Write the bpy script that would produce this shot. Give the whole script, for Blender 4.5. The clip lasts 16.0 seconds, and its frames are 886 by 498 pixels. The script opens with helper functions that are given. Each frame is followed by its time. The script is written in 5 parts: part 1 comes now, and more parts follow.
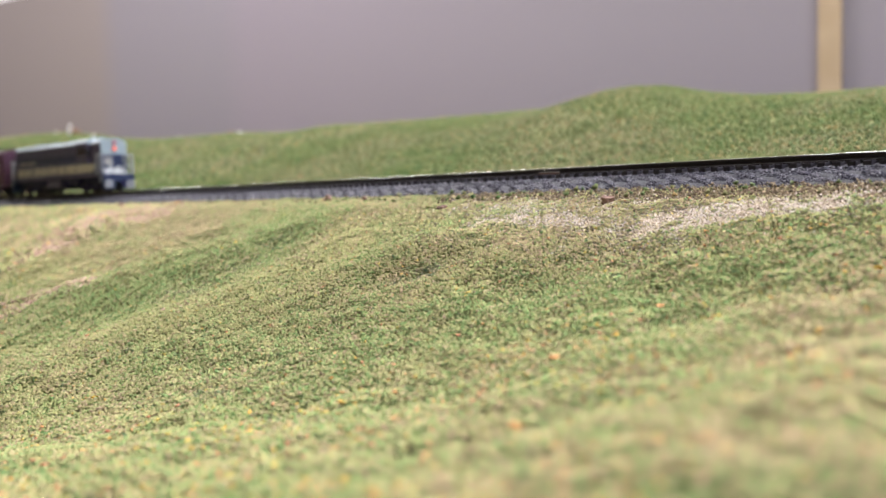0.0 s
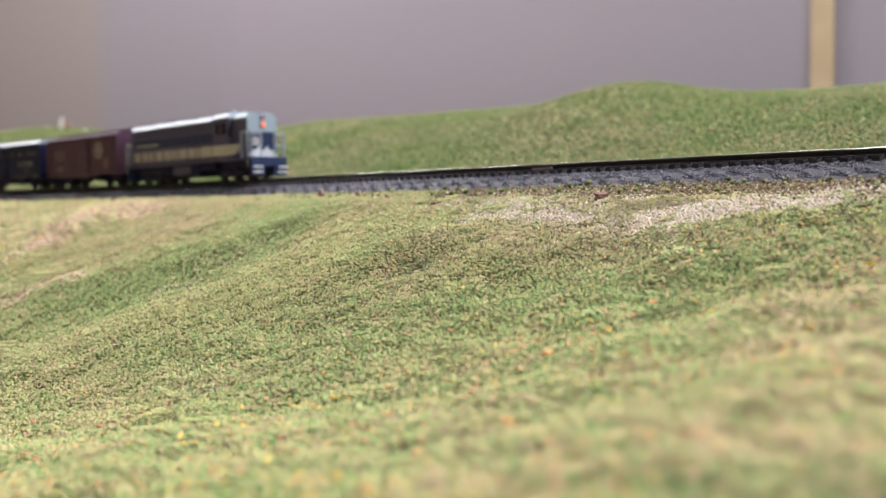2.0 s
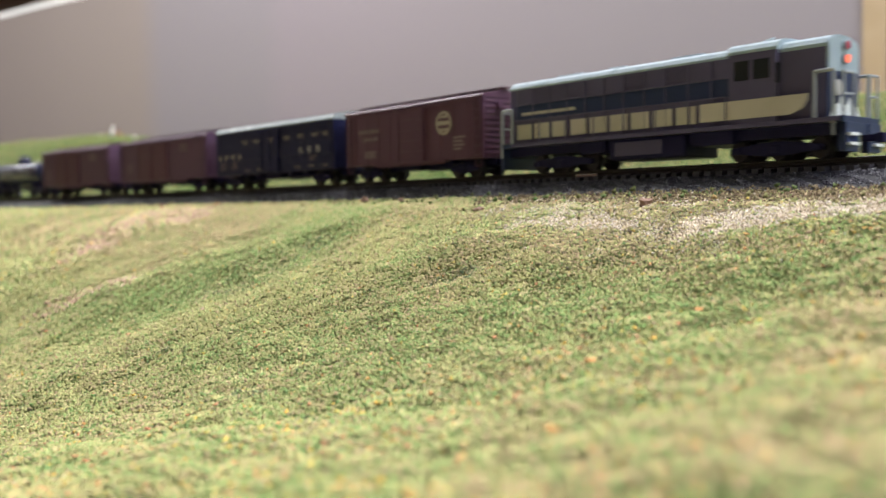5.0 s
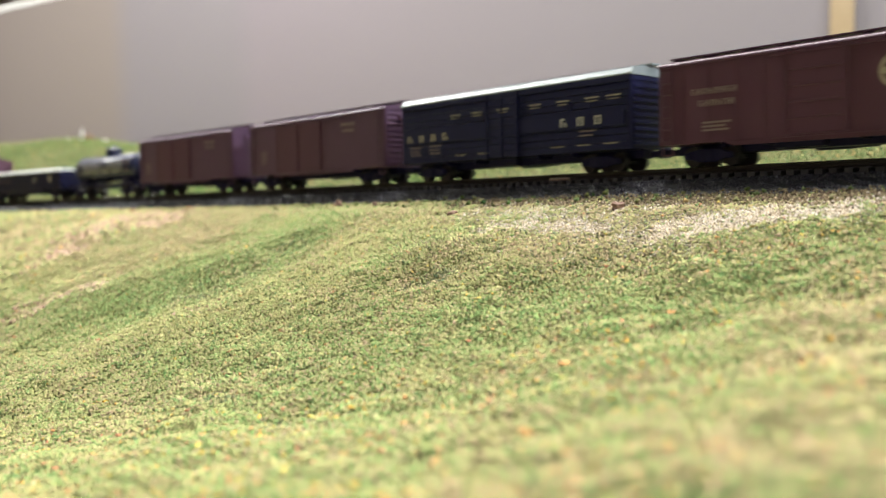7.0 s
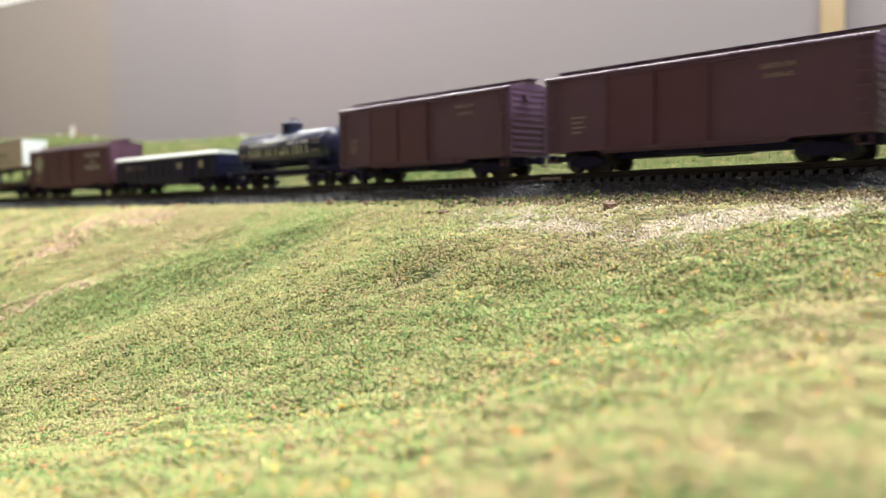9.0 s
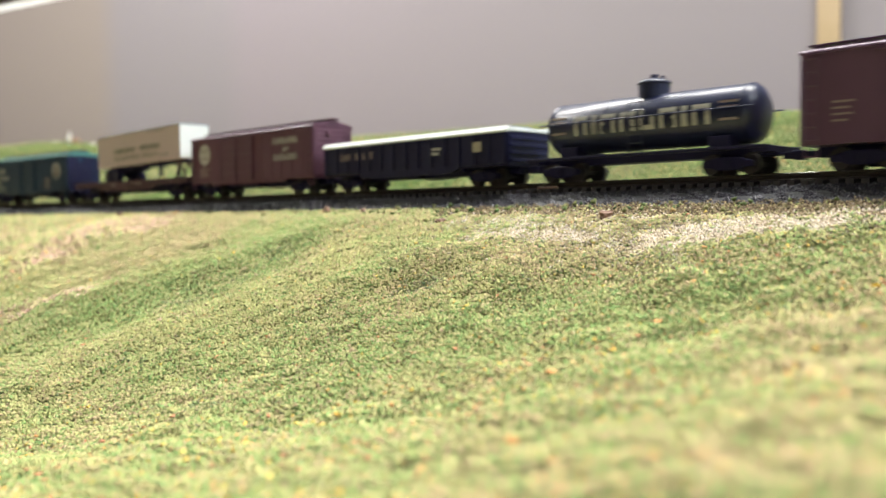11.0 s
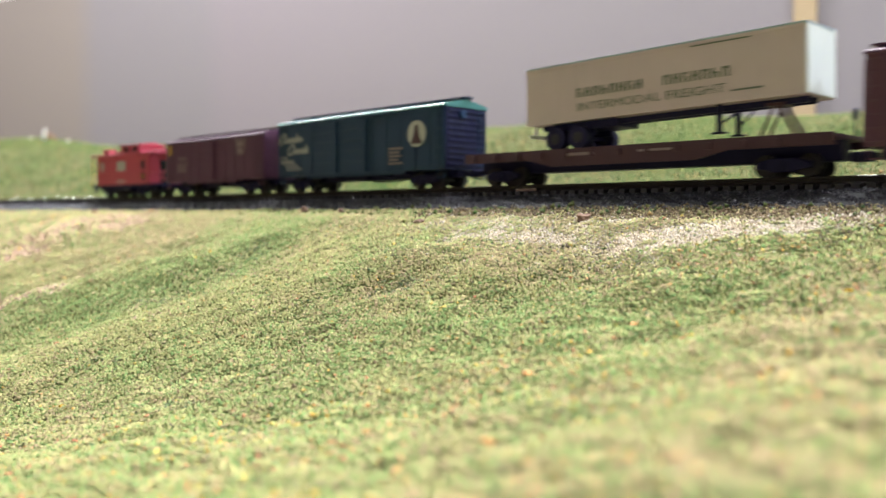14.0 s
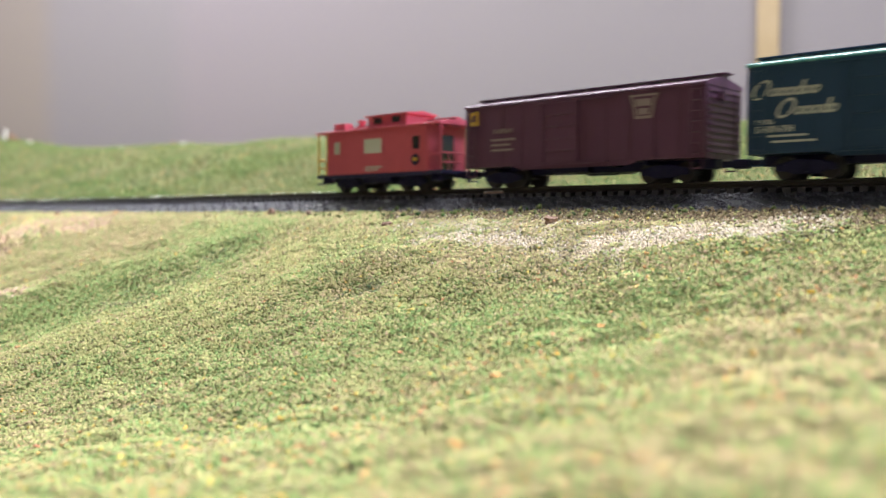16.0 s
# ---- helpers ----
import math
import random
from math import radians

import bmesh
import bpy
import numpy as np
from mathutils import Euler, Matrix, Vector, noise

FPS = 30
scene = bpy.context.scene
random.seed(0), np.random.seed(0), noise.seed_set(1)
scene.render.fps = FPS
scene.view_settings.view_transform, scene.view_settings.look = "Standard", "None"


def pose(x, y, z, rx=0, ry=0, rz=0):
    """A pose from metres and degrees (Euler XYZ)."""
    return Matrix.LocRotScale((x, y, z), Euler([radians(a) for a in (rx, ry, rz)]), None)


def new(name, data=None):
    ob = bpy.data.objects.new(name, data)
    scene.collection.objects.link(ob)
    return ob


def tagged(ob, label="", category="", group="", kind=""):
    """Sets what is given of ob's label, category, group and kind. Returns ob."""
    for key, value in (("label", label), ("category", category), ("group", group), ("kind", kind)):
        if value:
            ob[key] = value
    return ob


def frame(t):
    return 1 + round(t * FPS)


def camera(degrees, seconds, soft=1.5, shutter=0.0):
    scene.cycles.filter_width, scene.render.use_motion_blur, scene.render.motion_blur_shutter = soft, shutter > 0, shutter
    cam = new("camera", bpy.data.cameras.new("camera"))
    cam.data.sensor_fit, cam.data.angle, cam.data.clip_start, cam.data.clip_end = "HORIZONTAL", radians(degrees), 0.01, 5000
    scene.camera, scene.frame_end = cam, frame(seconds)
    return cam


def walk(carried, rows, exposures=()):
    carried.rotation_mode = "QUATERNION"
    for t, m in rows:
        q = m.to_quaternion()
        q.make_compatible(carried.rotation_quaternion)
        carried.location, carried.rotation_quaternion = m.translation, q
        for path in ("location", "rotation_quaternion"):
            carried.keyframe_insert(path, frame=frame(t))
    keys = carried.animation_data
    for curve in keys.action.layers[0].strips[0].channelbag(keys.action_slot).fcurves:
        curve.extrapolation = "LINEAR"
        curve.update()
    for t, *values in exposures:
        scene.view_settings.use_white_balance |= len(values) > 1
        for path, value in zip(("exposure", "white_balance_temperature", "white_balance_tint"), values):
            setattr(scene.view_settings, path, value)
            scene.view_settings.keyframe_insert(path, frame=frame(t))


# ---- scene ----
Z0 = 1.2          # height of the lens above the room's floor
RAIL = Z0 + 0.0100  # top of the rails
cam = camera(53.0, 16.0, soft=1.5, shutter=0.5)
cam.data.dof.use_dof = True
cam.data.dof.focus_distance = 0.213
cam.data.dof.aperture_fstop = 15.5

PATH = [
    (0.0, 87.09, 1.00, 0.00), (0.5, 87.11, 0.88, -0.65), (1.0, 87.02, 0.90, -0.78), (1.5, 86.90, 0.89, -0.72),
    (2.0, 86.79, 0.87, -0.44), (2.5, 86.54, 0.92, 0.73), (3.0, 86.40, 1.06, 2.21), (3.5, 86.41, 1.28, 2.92),
    (4.0, 86.67, 1.01, 3.00), (6.5, 87.55, 0.86, 0.96), (7.0, 87.46, 0.87, 0.66), (7.5, 87.44, 0.82, 0.51),
    (8.0, 87.40, 0.76, 0.22), (8.5, 87.38, 0.68, 0.14), (11.0, 87.93, 0.36, -0.10), (11.5, 88.17, 0.50, -0.69),
    (12.0, 88.22, 0.41, -0.61), (12.5, 88.25, 0.47, -0.66), (13.0, 88.16, 0.23, -0.84), (13.5, 88.05, -0.07, -1.20),
    (14.0, 88.00, -0.27, -1.50), (14.5, 87.98, -0.37, -1.77), (15.0, 88.03, -0.43, -2.43), (15.5, 88.07, -0.31, -2.91),
    (16.0, 88.17, -0.34, -3.56),
]
walk(cam, [(t, pose(0, 0, Z0, rx, ry, rz)) for t, rx, ry, rz in PATH],
     exposures=[(0.0, -0.33, 6150, 18), (3.0, -0.38, 6150, 17), (4.0, -0.36, 6200, 15), (6.5, -0.06, 6450, 8), (8.5, -0.04, 6500, 7), (11.0, 0.05, 6500, 7),
                (13.0, 0.0, 6320, 8), (16.0, 0.0, 6120, 11)])

# ---- light: a windowless room under ceiling lamps ----
world = bpy.data.worlds.new("room_air")
scene.world = world
world.use_nodes = True
world.node_tree.nodes["Background"].inputs[0].default_value = (0.75, 0.78, 0.85, 1)
world.node_tree.nodes["Background"].inputs[1].default_value = 0.05


def area_lamp(name, m, sx, sy, watts, colour):
    data = bpy.data.lights.new(name, "AREA")
    data.shape, data.size, data.size_y = "RECTANGLE", sx, sy
    data.energy, data.color = watts, colour
    ob = new(name, data)
    ob.matrix_world = m
    return ob


LAMPS = [
    # x, y, turn, watts, colour
    (-0.55, 1.50, -30, 36, (1.0, 0.97, 0.96)),
    # unseen extra lamp, added to brighten the backdrop's left end
    (-1.95, 1.75, -30, 36, (1.0, 0.97, 0.94)),
    (0.40, 0.45, -30, 40, (1.0, 0.98, 0.98)),
    (1.7, -0.9, -30, 62, (0.84, 0.92, 1.0)),
]
for x, y, turn, watts, colour in LAMPS:
    area_lamp("ceiling_lamp", pose(x, y, 2.50, 0, 0, turn), 1.2, 0.25, watts, colour)


# ---- materials ----
def mat(name, base, rough=0.5, metal=0.0, vary=0.12, size=400.0, bump=0.0, bump_size=3000.0, spec=0.5, second=None, mix_size=80.0):
    m = bpy.data.materials.new(name)
    m.use_nodes = True
    nt = m.node_tree
    bsdf = nt.nodes["Principled BSDF"]
    tc = nt.nodes.new("ShaderNodeTexCoord")
    n1 = nt.nodes.new("ShaderNodeTexNoise")
    n1.inputs["Scale"].default_value, n1.inputs["Detail"].default_value = size, 4
    nt.links.new(tc.outputs["Object"], n1.inputs["Vector"])
    col = nt.nodes.new("ShaderNodeMix")
    col.data_type = "RGBA"
    lo = [max(0, c * (1 - vary)) for c in base]
    hi = [min(1, c * (1 + vary)) for c in base]
    col.inputs[6].default_value, col.inputs[7].default_value = (*lo, 1), (*hi, 1)
    nt.links.new(n1.outputs["Fac"], col.inputs[0])
    out = col.outputs[2]
    if second:
        n2 = nt.nodes.new("ShaderNodeTexNoise")
        n2.inputs["Scale"].default_value, n2.inputs["Detail"].default_value = mix_size, 3
        nt.links.new(tc.outputs["Object"], n2.inputs["Vector"])
        ramp = nt.nodes.new("ShaderNodeValToRGB")
        ramp.color_ramp.elements[0].position, ramp.color_ramp.elements[1].position = 0.42, 0.62
        nt.links.new(n2.outputs["Fac"], ramp.inputs[0])
        c2 = nt.nodes.new("ShaderNodeMix")
        c2.data_type = "RGBA"
        c2.inputs[7].default_value = (*second, 1)
        nt.links.new(ramp.outputs[0], c2.inputs[0])
        nt.links.new(out, c2.inputs[6])
        out = c2.outputs[2]
    nt.links.new(out, bsdf.inputs["Base Color"])
    rr = nt.nodes.new("ShaderNodeMapRange")
    rr.inputs["To Min"].default_value, rr.inputs["To Max"].default_value = max(0.02, rough - 0.08), min(1, rough + 0.08)
    nt.links.new(n1.outputs["Fac"], rr.inputs["Value"])
    nt.links.new(rr.outputs[0], bsdf.inputs["Roughness"])
    bsdf.inputs["Metallic"].default_value = metal
    bsdf.inputs["Specular IOR Level"].default_value = spec
    if bump:
        n3 = nt.nodes.new("ShaderNodeTexNoise")
        n3.inputs["Scale"].default_value = bump_size
        nt.links.new(tc.outputs["Object"], n3.inputs["Vector"])
        b = nt.nodes.new("ShaderNodeBump")
        b.inputs["Strength"].default_value, b.inputs["Distance"].default_value = bump, 0.0003
        nt.links.new(n3.outputs["Fac"], b.inputs["Height"])
        nt.links.new(b.outputs[0], bsdf.inputs["Normal"])
    return m


def crumb_mat(name, stops, patch, patch_size, amount, rough=0.9, spec=0.2, clump=None, clump_size=110, soft=0.0):
    """Loose crumbs: one colour to each crumb by chance, tinted in patches."""
    m = bpy.data.materials.new(name)
    m.use_nodes = True
    nt = m.node_tree
    bsdf = nt.nodes["Principled BSDF"]
    geo = nt.nodes.new("ShaderNodeNewGeometry")
    ramp = nt.nodes.new("ShaderNodeValToRGB")
    ramp.color_ramp.interpolation = "CONSTANT"
    els = ramp.color_ramp.elements
    while len(els) < len(stops):
        els.new(0.5)
    for e, (pos, c) in zip(els, stops):
        e.position, e.color = pos, (*c, 1)
    nt.links.new(geo.outputs["Random Per Island"], ramp.inputs[0])
    tc = nt.nodes.new("ShaderNodeTexCoord")
    n = nt.nodes.new("ShaderNodeTexNoise")
    n.inputs["Scale"].default_value, n.inputs["Detail"].default_value = patch_size, 3
    nt.links.new(tc.outputs["Object"], n.inputs["Vector"])
    r2 = nt.nodes.new("ShaderNodeMapRange")
    r2.inputs["From Min"].default_value, r2.inputs["From Max"].default_value = 0.42, 0.62
    r2.inputs["To Max"].default_value = amount
    nt.links.new(n.outputs["Fac"], r2.inputs["Value"])
    mix = nt.nodes.new("ShaderNodeMix")
    mix.data_type, mix.blend_type = "RGBA", "MULTIPLY"
    mix.inputs[7].default_value = (*patch, 1)
    nt.links.new(r2.outputs[0], mix.inputs[0])
    nt.links.new(ramp.outputs[0], mix.inputs[6])
    last = mix.outputs[2]
    if clump:
        n3 = nt.nodes.new("ShaderNodeTexNoise")
        n3.inputs["Scale"].default_value, n3.inputs["Detail"].default_value = clump_size, 4
        nt.links.new(tc.outputs["Object"], n3.inputs["Vector"])
        r3 = nt.nodes.new("ShaderNodeMapRange")
        r3.inputs["From Min"].default_value, r3.inputs["From Max"].default_value = 0.53, 0.68
        nt.links.new(n3.outputs["Fac"], r3.inputs["Value"])
        mix3 = nt.nodes.new("ShaderNodeMix")
        mix3.data_type, mix3.blend_type = "RGBA", "MULTIPLY"
        mix3.inputs[7].default_value = (*clump, 1)
        nt.links.new(r3.outputs[0], mix3.inputs[0])
        nt.links.new(last, mix3.inputs[6])
        last = mix3.outputs[2]
    nt.links.new(last, bsdf.inputs["Base Color"])
    bsdf.inputs["Roughness"].default_value = rough
    bsdf.inputs["Specular IOR Level"].default_value = spec
    if soft:
        # open foam: light scatters in it, so the facets show only faintly
        lean = nt.nodes.new("ShaderNodeMix")
        lean.data_type = "VECTOR"
        lean.inputs[0].default_value = soft
        lean.inputs[5].default_value = (0, 0, 1)
        nt.links.new(geo.outputs["Normal"], lean.inputs[4])
        unit = nt.nodes.new("ShaderNodeVectorMath")
        unit.operation = "NORMALIZE"
        nt.links.new(lean.outputs[1], unit.inputs[0])
        nt.links.new(unit.outputs[0], bsdf.inputs["Normal"])
    return m


def glow_mat(name, colour, strength):
    m = bpy.data.materials.new(name)
    m.use_nodes = True
    b = m.node_tree.nodes["Principled BSDF"]
    b.inputs["Base Color"].default_value = (*colour, 1)
    b.inputs["Emission Color"].default_value = (*colour, 1)
    b.inputs["Emission Strength"].default_value = strength
    return m


M_SOIL = mat("soil", (0.33, 0.325, 0.14), 0.95, vary=0.35, size=500, bump=0.6, bump_size=1200, spec=0.1, second=(0.24, 0.275, 0.105), mix_size=40)
TURF_KINDS = {
    # kind: colours of its crumbs
    "pale": [(0.50, 0.46, 0.185), (0.455, 0.445, 0.175), (0.53, 0.47, 0.215), (0.43, 0.43, 0.165)],
    "green": [(0.24, 0.365, 0.115), (0.30, 0.40, 0.135), (0.205, 0.33, 0.11), (0.34, 0.41, 0.145)],
    # stray dark flecks, and also the shade painted into gully and hollows
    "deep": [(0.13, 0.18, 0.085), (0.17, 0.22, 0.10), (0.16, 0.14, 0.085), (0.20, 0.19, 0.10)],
    "straw": [(0.56, 0.415, 0.235), (0.51, 0.385, 0.215), (0.47, 0.39, 0.185), (0.43, 0.31, 0.185)],
    "speck": [(0.74, 0.43, 0.09), (0.66, 0.26, 0.14), (0.68, 0.50, 0.12), (0.70, 0.34, 0.13)],
}
M_TURF = {k: crumb_mat(k + "_turf", [(i / len(c), v) for i, v in enumerate(c)], (0.88, 0.95, 0.88), 60, 0.6, soft=0.82) for k, c in TURF_KINDS.items()}
M_TURF_FAR = crumb_mat("hill_turf", [(0.0, (0.165, 0.148, 0.060)), (0.25, (0.116, 0.142, 0.053)), (0.5, (0.125, 0.152, 0.056)), (0.68, (0.212, 0.182, 0.090)),
                                     (0.84, (0.060, 0.095, 0.036)), (0.95, (0.107, 0.082, 0.049)), (0.97, (0.344, 0.213, 0.090))], (0.74, 0.92, 0.68), 12, 0.95, clump=(0.66, 0.82, 0.62), clump_size=45, soft=0.4)
M_SAND = crumb_mat("sand", [(0.0, (0.54, 0.46, 0.37)), (0.3, (0.60, 0.53, 0.44)), (0.6, (0.47, 0.38, 0.28)), (0.85, (0.46, 0.39, 0.24)), (0.96, (0.24, 0.19, 0.12))],
                   (0.92, 0.86, 0.78), 120, 0.6, soft=0.5)
M_PINK = crumb_mat("pink_dirt", [(0.0, (0.44, 0.29, 0.21)), (0.35, (0.47, 0.35, 0.25)), (0.7, (0.38, 0.26, 0.17)), (0.9, (0.36, 0.31, 0.15))], (0.95, 0.85, 0.75), 60, 0.5, soft=0.5)
M_BROWN = crumb_mat("brown_dirt", [(0.0, (0.16, 0.11, 0.07)), (0.3, (0.24, 0.18, 0.10)), (0.55, (0.10, 0.08, 0.05)), (0.75, (0.19, 0.17, 0.08)), (0.9, (0.28, 0.22, 0.13))],
                    (0.7, 0.7, 0.6), 60, 0.5)
# the last, paler stop paints glints onto a few of the dark grains
M_BALLAST = crumb_mat("ballast", [(0.0, (0.022, 0.020, 0.034)), (0.45, (0.034, 0.032, 0.050)), (0.75, (0.016, 0.015, 0.026)), (0.94, (0.14, 0.14, 0.17))],
                      (0.8, 0.8, 0.9), 40, 0.5, rough=0.28, spec=0.42)
M_BED = mat("ballast_bed", (0.012, 0.012, 0.017), 0.5, vary=0.4, size=1500, bump=0.6, bump_size=2500, spec=0.25)
M_RAILSIDE = mat("rail_paint", (0.035, 0.028, 0.026), 0.5, metal=0.2, vary=0.3, size=300)
M_RAILTOP = mat("rail_steel", (0.62, 0.60, 0.57), 0.22, metal=1.0, vary=0.1, size=300)
M_TIE = mat("tie_plastic", (0.027, 0.022, 0.028), 0.6, vary=0.35, size=900, bump=0.3, bump_size=2500)
M_WALL = mat("backdrop_paint", (0.206, 0.183, 0.204), 0.75, vary=0.03, size=3, spec=0.25)


def fade_paint(m, stops):
    """Paint that changes tone along the sheet, in soft steps."""
    nt = m.node_tree
    bsdf = nt.nodes["Principled BSDF"]
    old = bsdf.inputs["Base Color"].links[0].from_socket
    tc = nt.nodes.new("ShaderNodeTexCoord")
    sep = nt.nodes.new("ShaderNodeSeparateXYZ")
    nt.links.new(tc.outputs["Object"], sep.inputs[0])
    mr = nt.nodes.new("ShaderNodeMapRange")
    mr.inputs["From Min"].default_value, mr.inputs["From Max"].default_value = -2.0, 2.0
    nt.links.new(sep.outputs[0], mr.inputs["Value"])
    ramp = nt.nodes.new("ShaderNodeValToRGB")
    els = ramp.color_ramp.elements
    while len(els) < len(stops):
        els.new(0.5)
    for e, (x, c) in zip(els, stops):
        e.position, e.color = (x + 2) / 4, (*c, 1)
    nt.links.new(mr.outputs[0], ramp.inputs[0])
    mix = nt.nodes.new("ShaderNodeMix")
    mix.data_type, mix.blend_type = "RGBA", "MULTIPLY"
    mix.inputs[0].default_value = 1
    nt.links.new(old, mix.inputs[6])
    nt.links.new(ramp.outputs[0], mix.inputs[7])
    nt.links.new(mix.outputs[2], bsdf.inputs["Base Color"])


fade_paint(M_WALL, [(-0.86, (1.0, 0.95, 0.80)), (-0.79, (0.93, 0.94, 0.92)), (-0.50, (0.93, 0.94, 0.93)), (-0.43, (1.0, 0.97, 0.98)), (0.3, (0.97, 0.97, 0.96))])
M_EDGE = mat("white_edge", (0.85, 0.85, 0.85), 0.4, vary=0.03)
M_BATTEN = mat("pine", (0.345, 0.255, 0.16), 0.5, vary=0.10, size=30, second=(0.31, 0.225, 0.135), mix_size=12)
M_ROOM = mat("brown_wall", (0.20, 0.11, 0.07), 0.6, vary=0.2, size=6)
M_CEIL = mat("ceiling_white", (0.75, 0.74, 0.72), 0.9, vary=0.03, size=4)
M_FLOOR = mat("floor_grey", (0.25, 0.24, 0.23), 0.6, vary=0.15, size=5)
M_FASCIA = mat("fascia_green", (0.05, 0.08, 0.05), 0.5, vary=0.1, size=8)
M_LAMP = glow_mat("lamp_panel", (1.0, 0.96, 0.9), 4.0)
M_FIXT = mat("fixture_white", (0.8, 0.8, 0.8), 0.4, vary=0.03)
M_ROCK = mat("red_rock", (0.24, 0.14, 0.10), 0.85, vary=0.4, size=900, bump=0.8, bump_size=1500)
M_PALE = mat("pale_chip", (0.78, 0.76, 0.74), 0.6, vary=0.1, size=500)


def paint(name, base, rough=0.42, **k):
    return mat(name, base, rough, vary=k.pop("vary", 0.14), size=k.pop("size", 160), bump=0.08, bump_size=1500, **k)


P_BROWN = paint("brown_paint", (0.106, 0.045, 0.080), 0.40)
P_FLAT = paint("dark_oxide_paint", (0.070, 0.029, 0.045), 0.55)
P_BROWN2 = paint("umber_paint", (0.115, 0.058, 0.112), 0.40)
P_REDBROWN = paint("red_brown_paint", (0.120, 0.048, 0.084), 0.5)
P_TUSCAN = paint("tuscan_paint", (0.100, 0.038, 0.083), 0.40)
P_GREEN = paint("green_paint", (0.020, 0.046, 0.104), 0.45, spec=0.35)
P_BLACK = paint("black_paint", (0.014, 0.015, 0.054), 0.38, spec=0.3)
P_TANK = paint("tank_black_paint", (0.017, 0.021, 0.062), 0.45, spec=0.2)
tank_coat = P_TANK.node_tree.nodes["Principled BSDF"]
tank_coat.inputs["Coat Weight"].default_value, tank_coat.inputs["Coat Roughness"].default_value = 0.55, 0.26
P_INDIGO = paint("blue_black_paint", (0.013, 0.015, 0.064), 0.42, spec=0.3)
P_ROOFGREY = paint("roof_grey_paint", (0.34, 0.38, 0.40), 0.25)
P_RED = paint("red_paint", (0.52, 0.085, 0.135), 0.4)
P_NAVY = paint("navy_paint", (0.022, 0.035, 0.095), 0.4)
P_DUSK = paint("dusk_grey_paint", (0.098, 0.084, 0.160), 0.42)
P_CREAM = paint("cream_paint", (0.56, 0.50, 0.43), 0.5)
P_SILVER = paint("pale_blue_grey_paint", (0.36, 0.44, 0.50), 0.30)
P_LETTER = paint("letter_paint", (0.48, 0.46, 0.45), 0.6)
P_HERALD = paint("herald_paint", (0.42, 0.36, 0.30), 0.6)
P_DIM = paint("faded_letter_paint", (0.28, 0.21, 0.22), 0.6)
P_TAN = paint("trailer_tan_paint", (0.62, 0.50, 0.52), 0.5, vary=0.05)
P_WHITE = paint("white_paint", (0.80, 0.82, 0.82), 0.45, vary=0.05)
P_DKGREEN = paint("dark_green_letter_paint", (0.17, 0.19, 0.15), 0.6)
P_YELLOW = paint("yellow_paint", (0.62, 0.36, 0.05), 0.5)
P_CHASSIS = paint("black_plastic", (0.015, 0.013, 0.056), 0.55, spec=0.25)
P_WHEEL = mat("wheel_metal", (0.06, 0.055, 0.065), 0.4, metal=0.6, vary=0.2, size=400)
P_GLASS = mat("dark_glass", (0.02, 0.025, 0.03), 0.1, vary=0.1, spec=0.8)
P_GLOW = glow_mat("red_lamp", (1.0, 0.16, 0.07), 1.3)
P_HANDRAIL = paint("handrail_paint", (0.36, 0.38, 0.42), 0.4)


# ---- the line of the track, in arc length s, and n: distance behind it ----
KNOT_S = [-2.2, -0.56, -0.48, -0.40, -0.32, -0.24, -0.16, -0.08, 0.0, 0.08, 0.16, 0.24, 0.32, 1.9]
KNOT_A = [-8.0, -36.2, -38.1, -39.9, -41.8, -43.7, -45.8, -47.4, -47.4, -46.2, -44.8, -43.5, -43.0, -80.0]
LINE_S = np.arange(-2.2, 1.9001, 0.002)
LINE_A = np.radians(np.interp(LINE_S, KNOT_S, KNOT_A))
_x = np.concatenate([[0], np.cumsum((np.cos(LINE_A[1:]) + np.cos(LINE_A[:-1])) * 0.001)])
_y = np.concatenate([[0], np.cumsum((np.sin(LINE_A[1:]) + np.sin(LINE_A[:-1])) * 0.001)])
LINE_X = _x - np.interp(0, LINE_S, _x) + 0.0402
LINE_Y = _y - np.interp(0, LINE_S, _y) + 0.2653


def on_line(s, n):
    a = np.interp(s, LINE_S, LINE_A)
    return np.interp(s, LINE_S, LINE_X) - n * np.sin(a), np.interp(s, LINE_S, LINE_Y) + n * np.cos(a), a


_rng = np.random.default_rng(5)
WAVES = [(k * math.cos(a), k * math.sin(a), p) for k, a, p in zip(_rng.uniform(25, 120, 14), _rng.uniform(0, 6.28, 14), _rng.uniform(0, 6.28, 14))]


def ripples(s, n):
    return sum(np.sin(kx * s + ky * n + p) / math.hypot(kx, ky) for kx, ky, p in WAVES)


LATTICE = np.random.default_rng(8).random((256, 256))


def mottle(s, n, size, shift):
    """Smooth chance patches about size across, 0 to 1."""
    total = 0
    for k, (f, w) in enumerate(((1.0, 0.5), (2.3, 0.3), (5.1, 0.2))):
        u, v = s / size * f + 100 + 17.3 * shift + 7 * k, n / size * f + 100 + 9.7 * shift
        i, j = np.floor(u).astype(int), np.floor(v).astype(int)
        a, b = u - i, v - j
        a, b = a * a * (3 - 2 * a), b * b * (3 - 2 * b)
        g = LATTICE
        total = total + w * ((g[i % 256, j % 256] * (1 - a) + g[(i + 1) % 256, j % 256] * a) * (1 - b)
                             + (g[i % 256, (j + 1) % 256] * (1 - a) + g[(i + 1) % 256, (j + 1) % 256] * a) * b)
    return np.clip((total - 0.5) * 2.2 + 0.5, 0, 1)


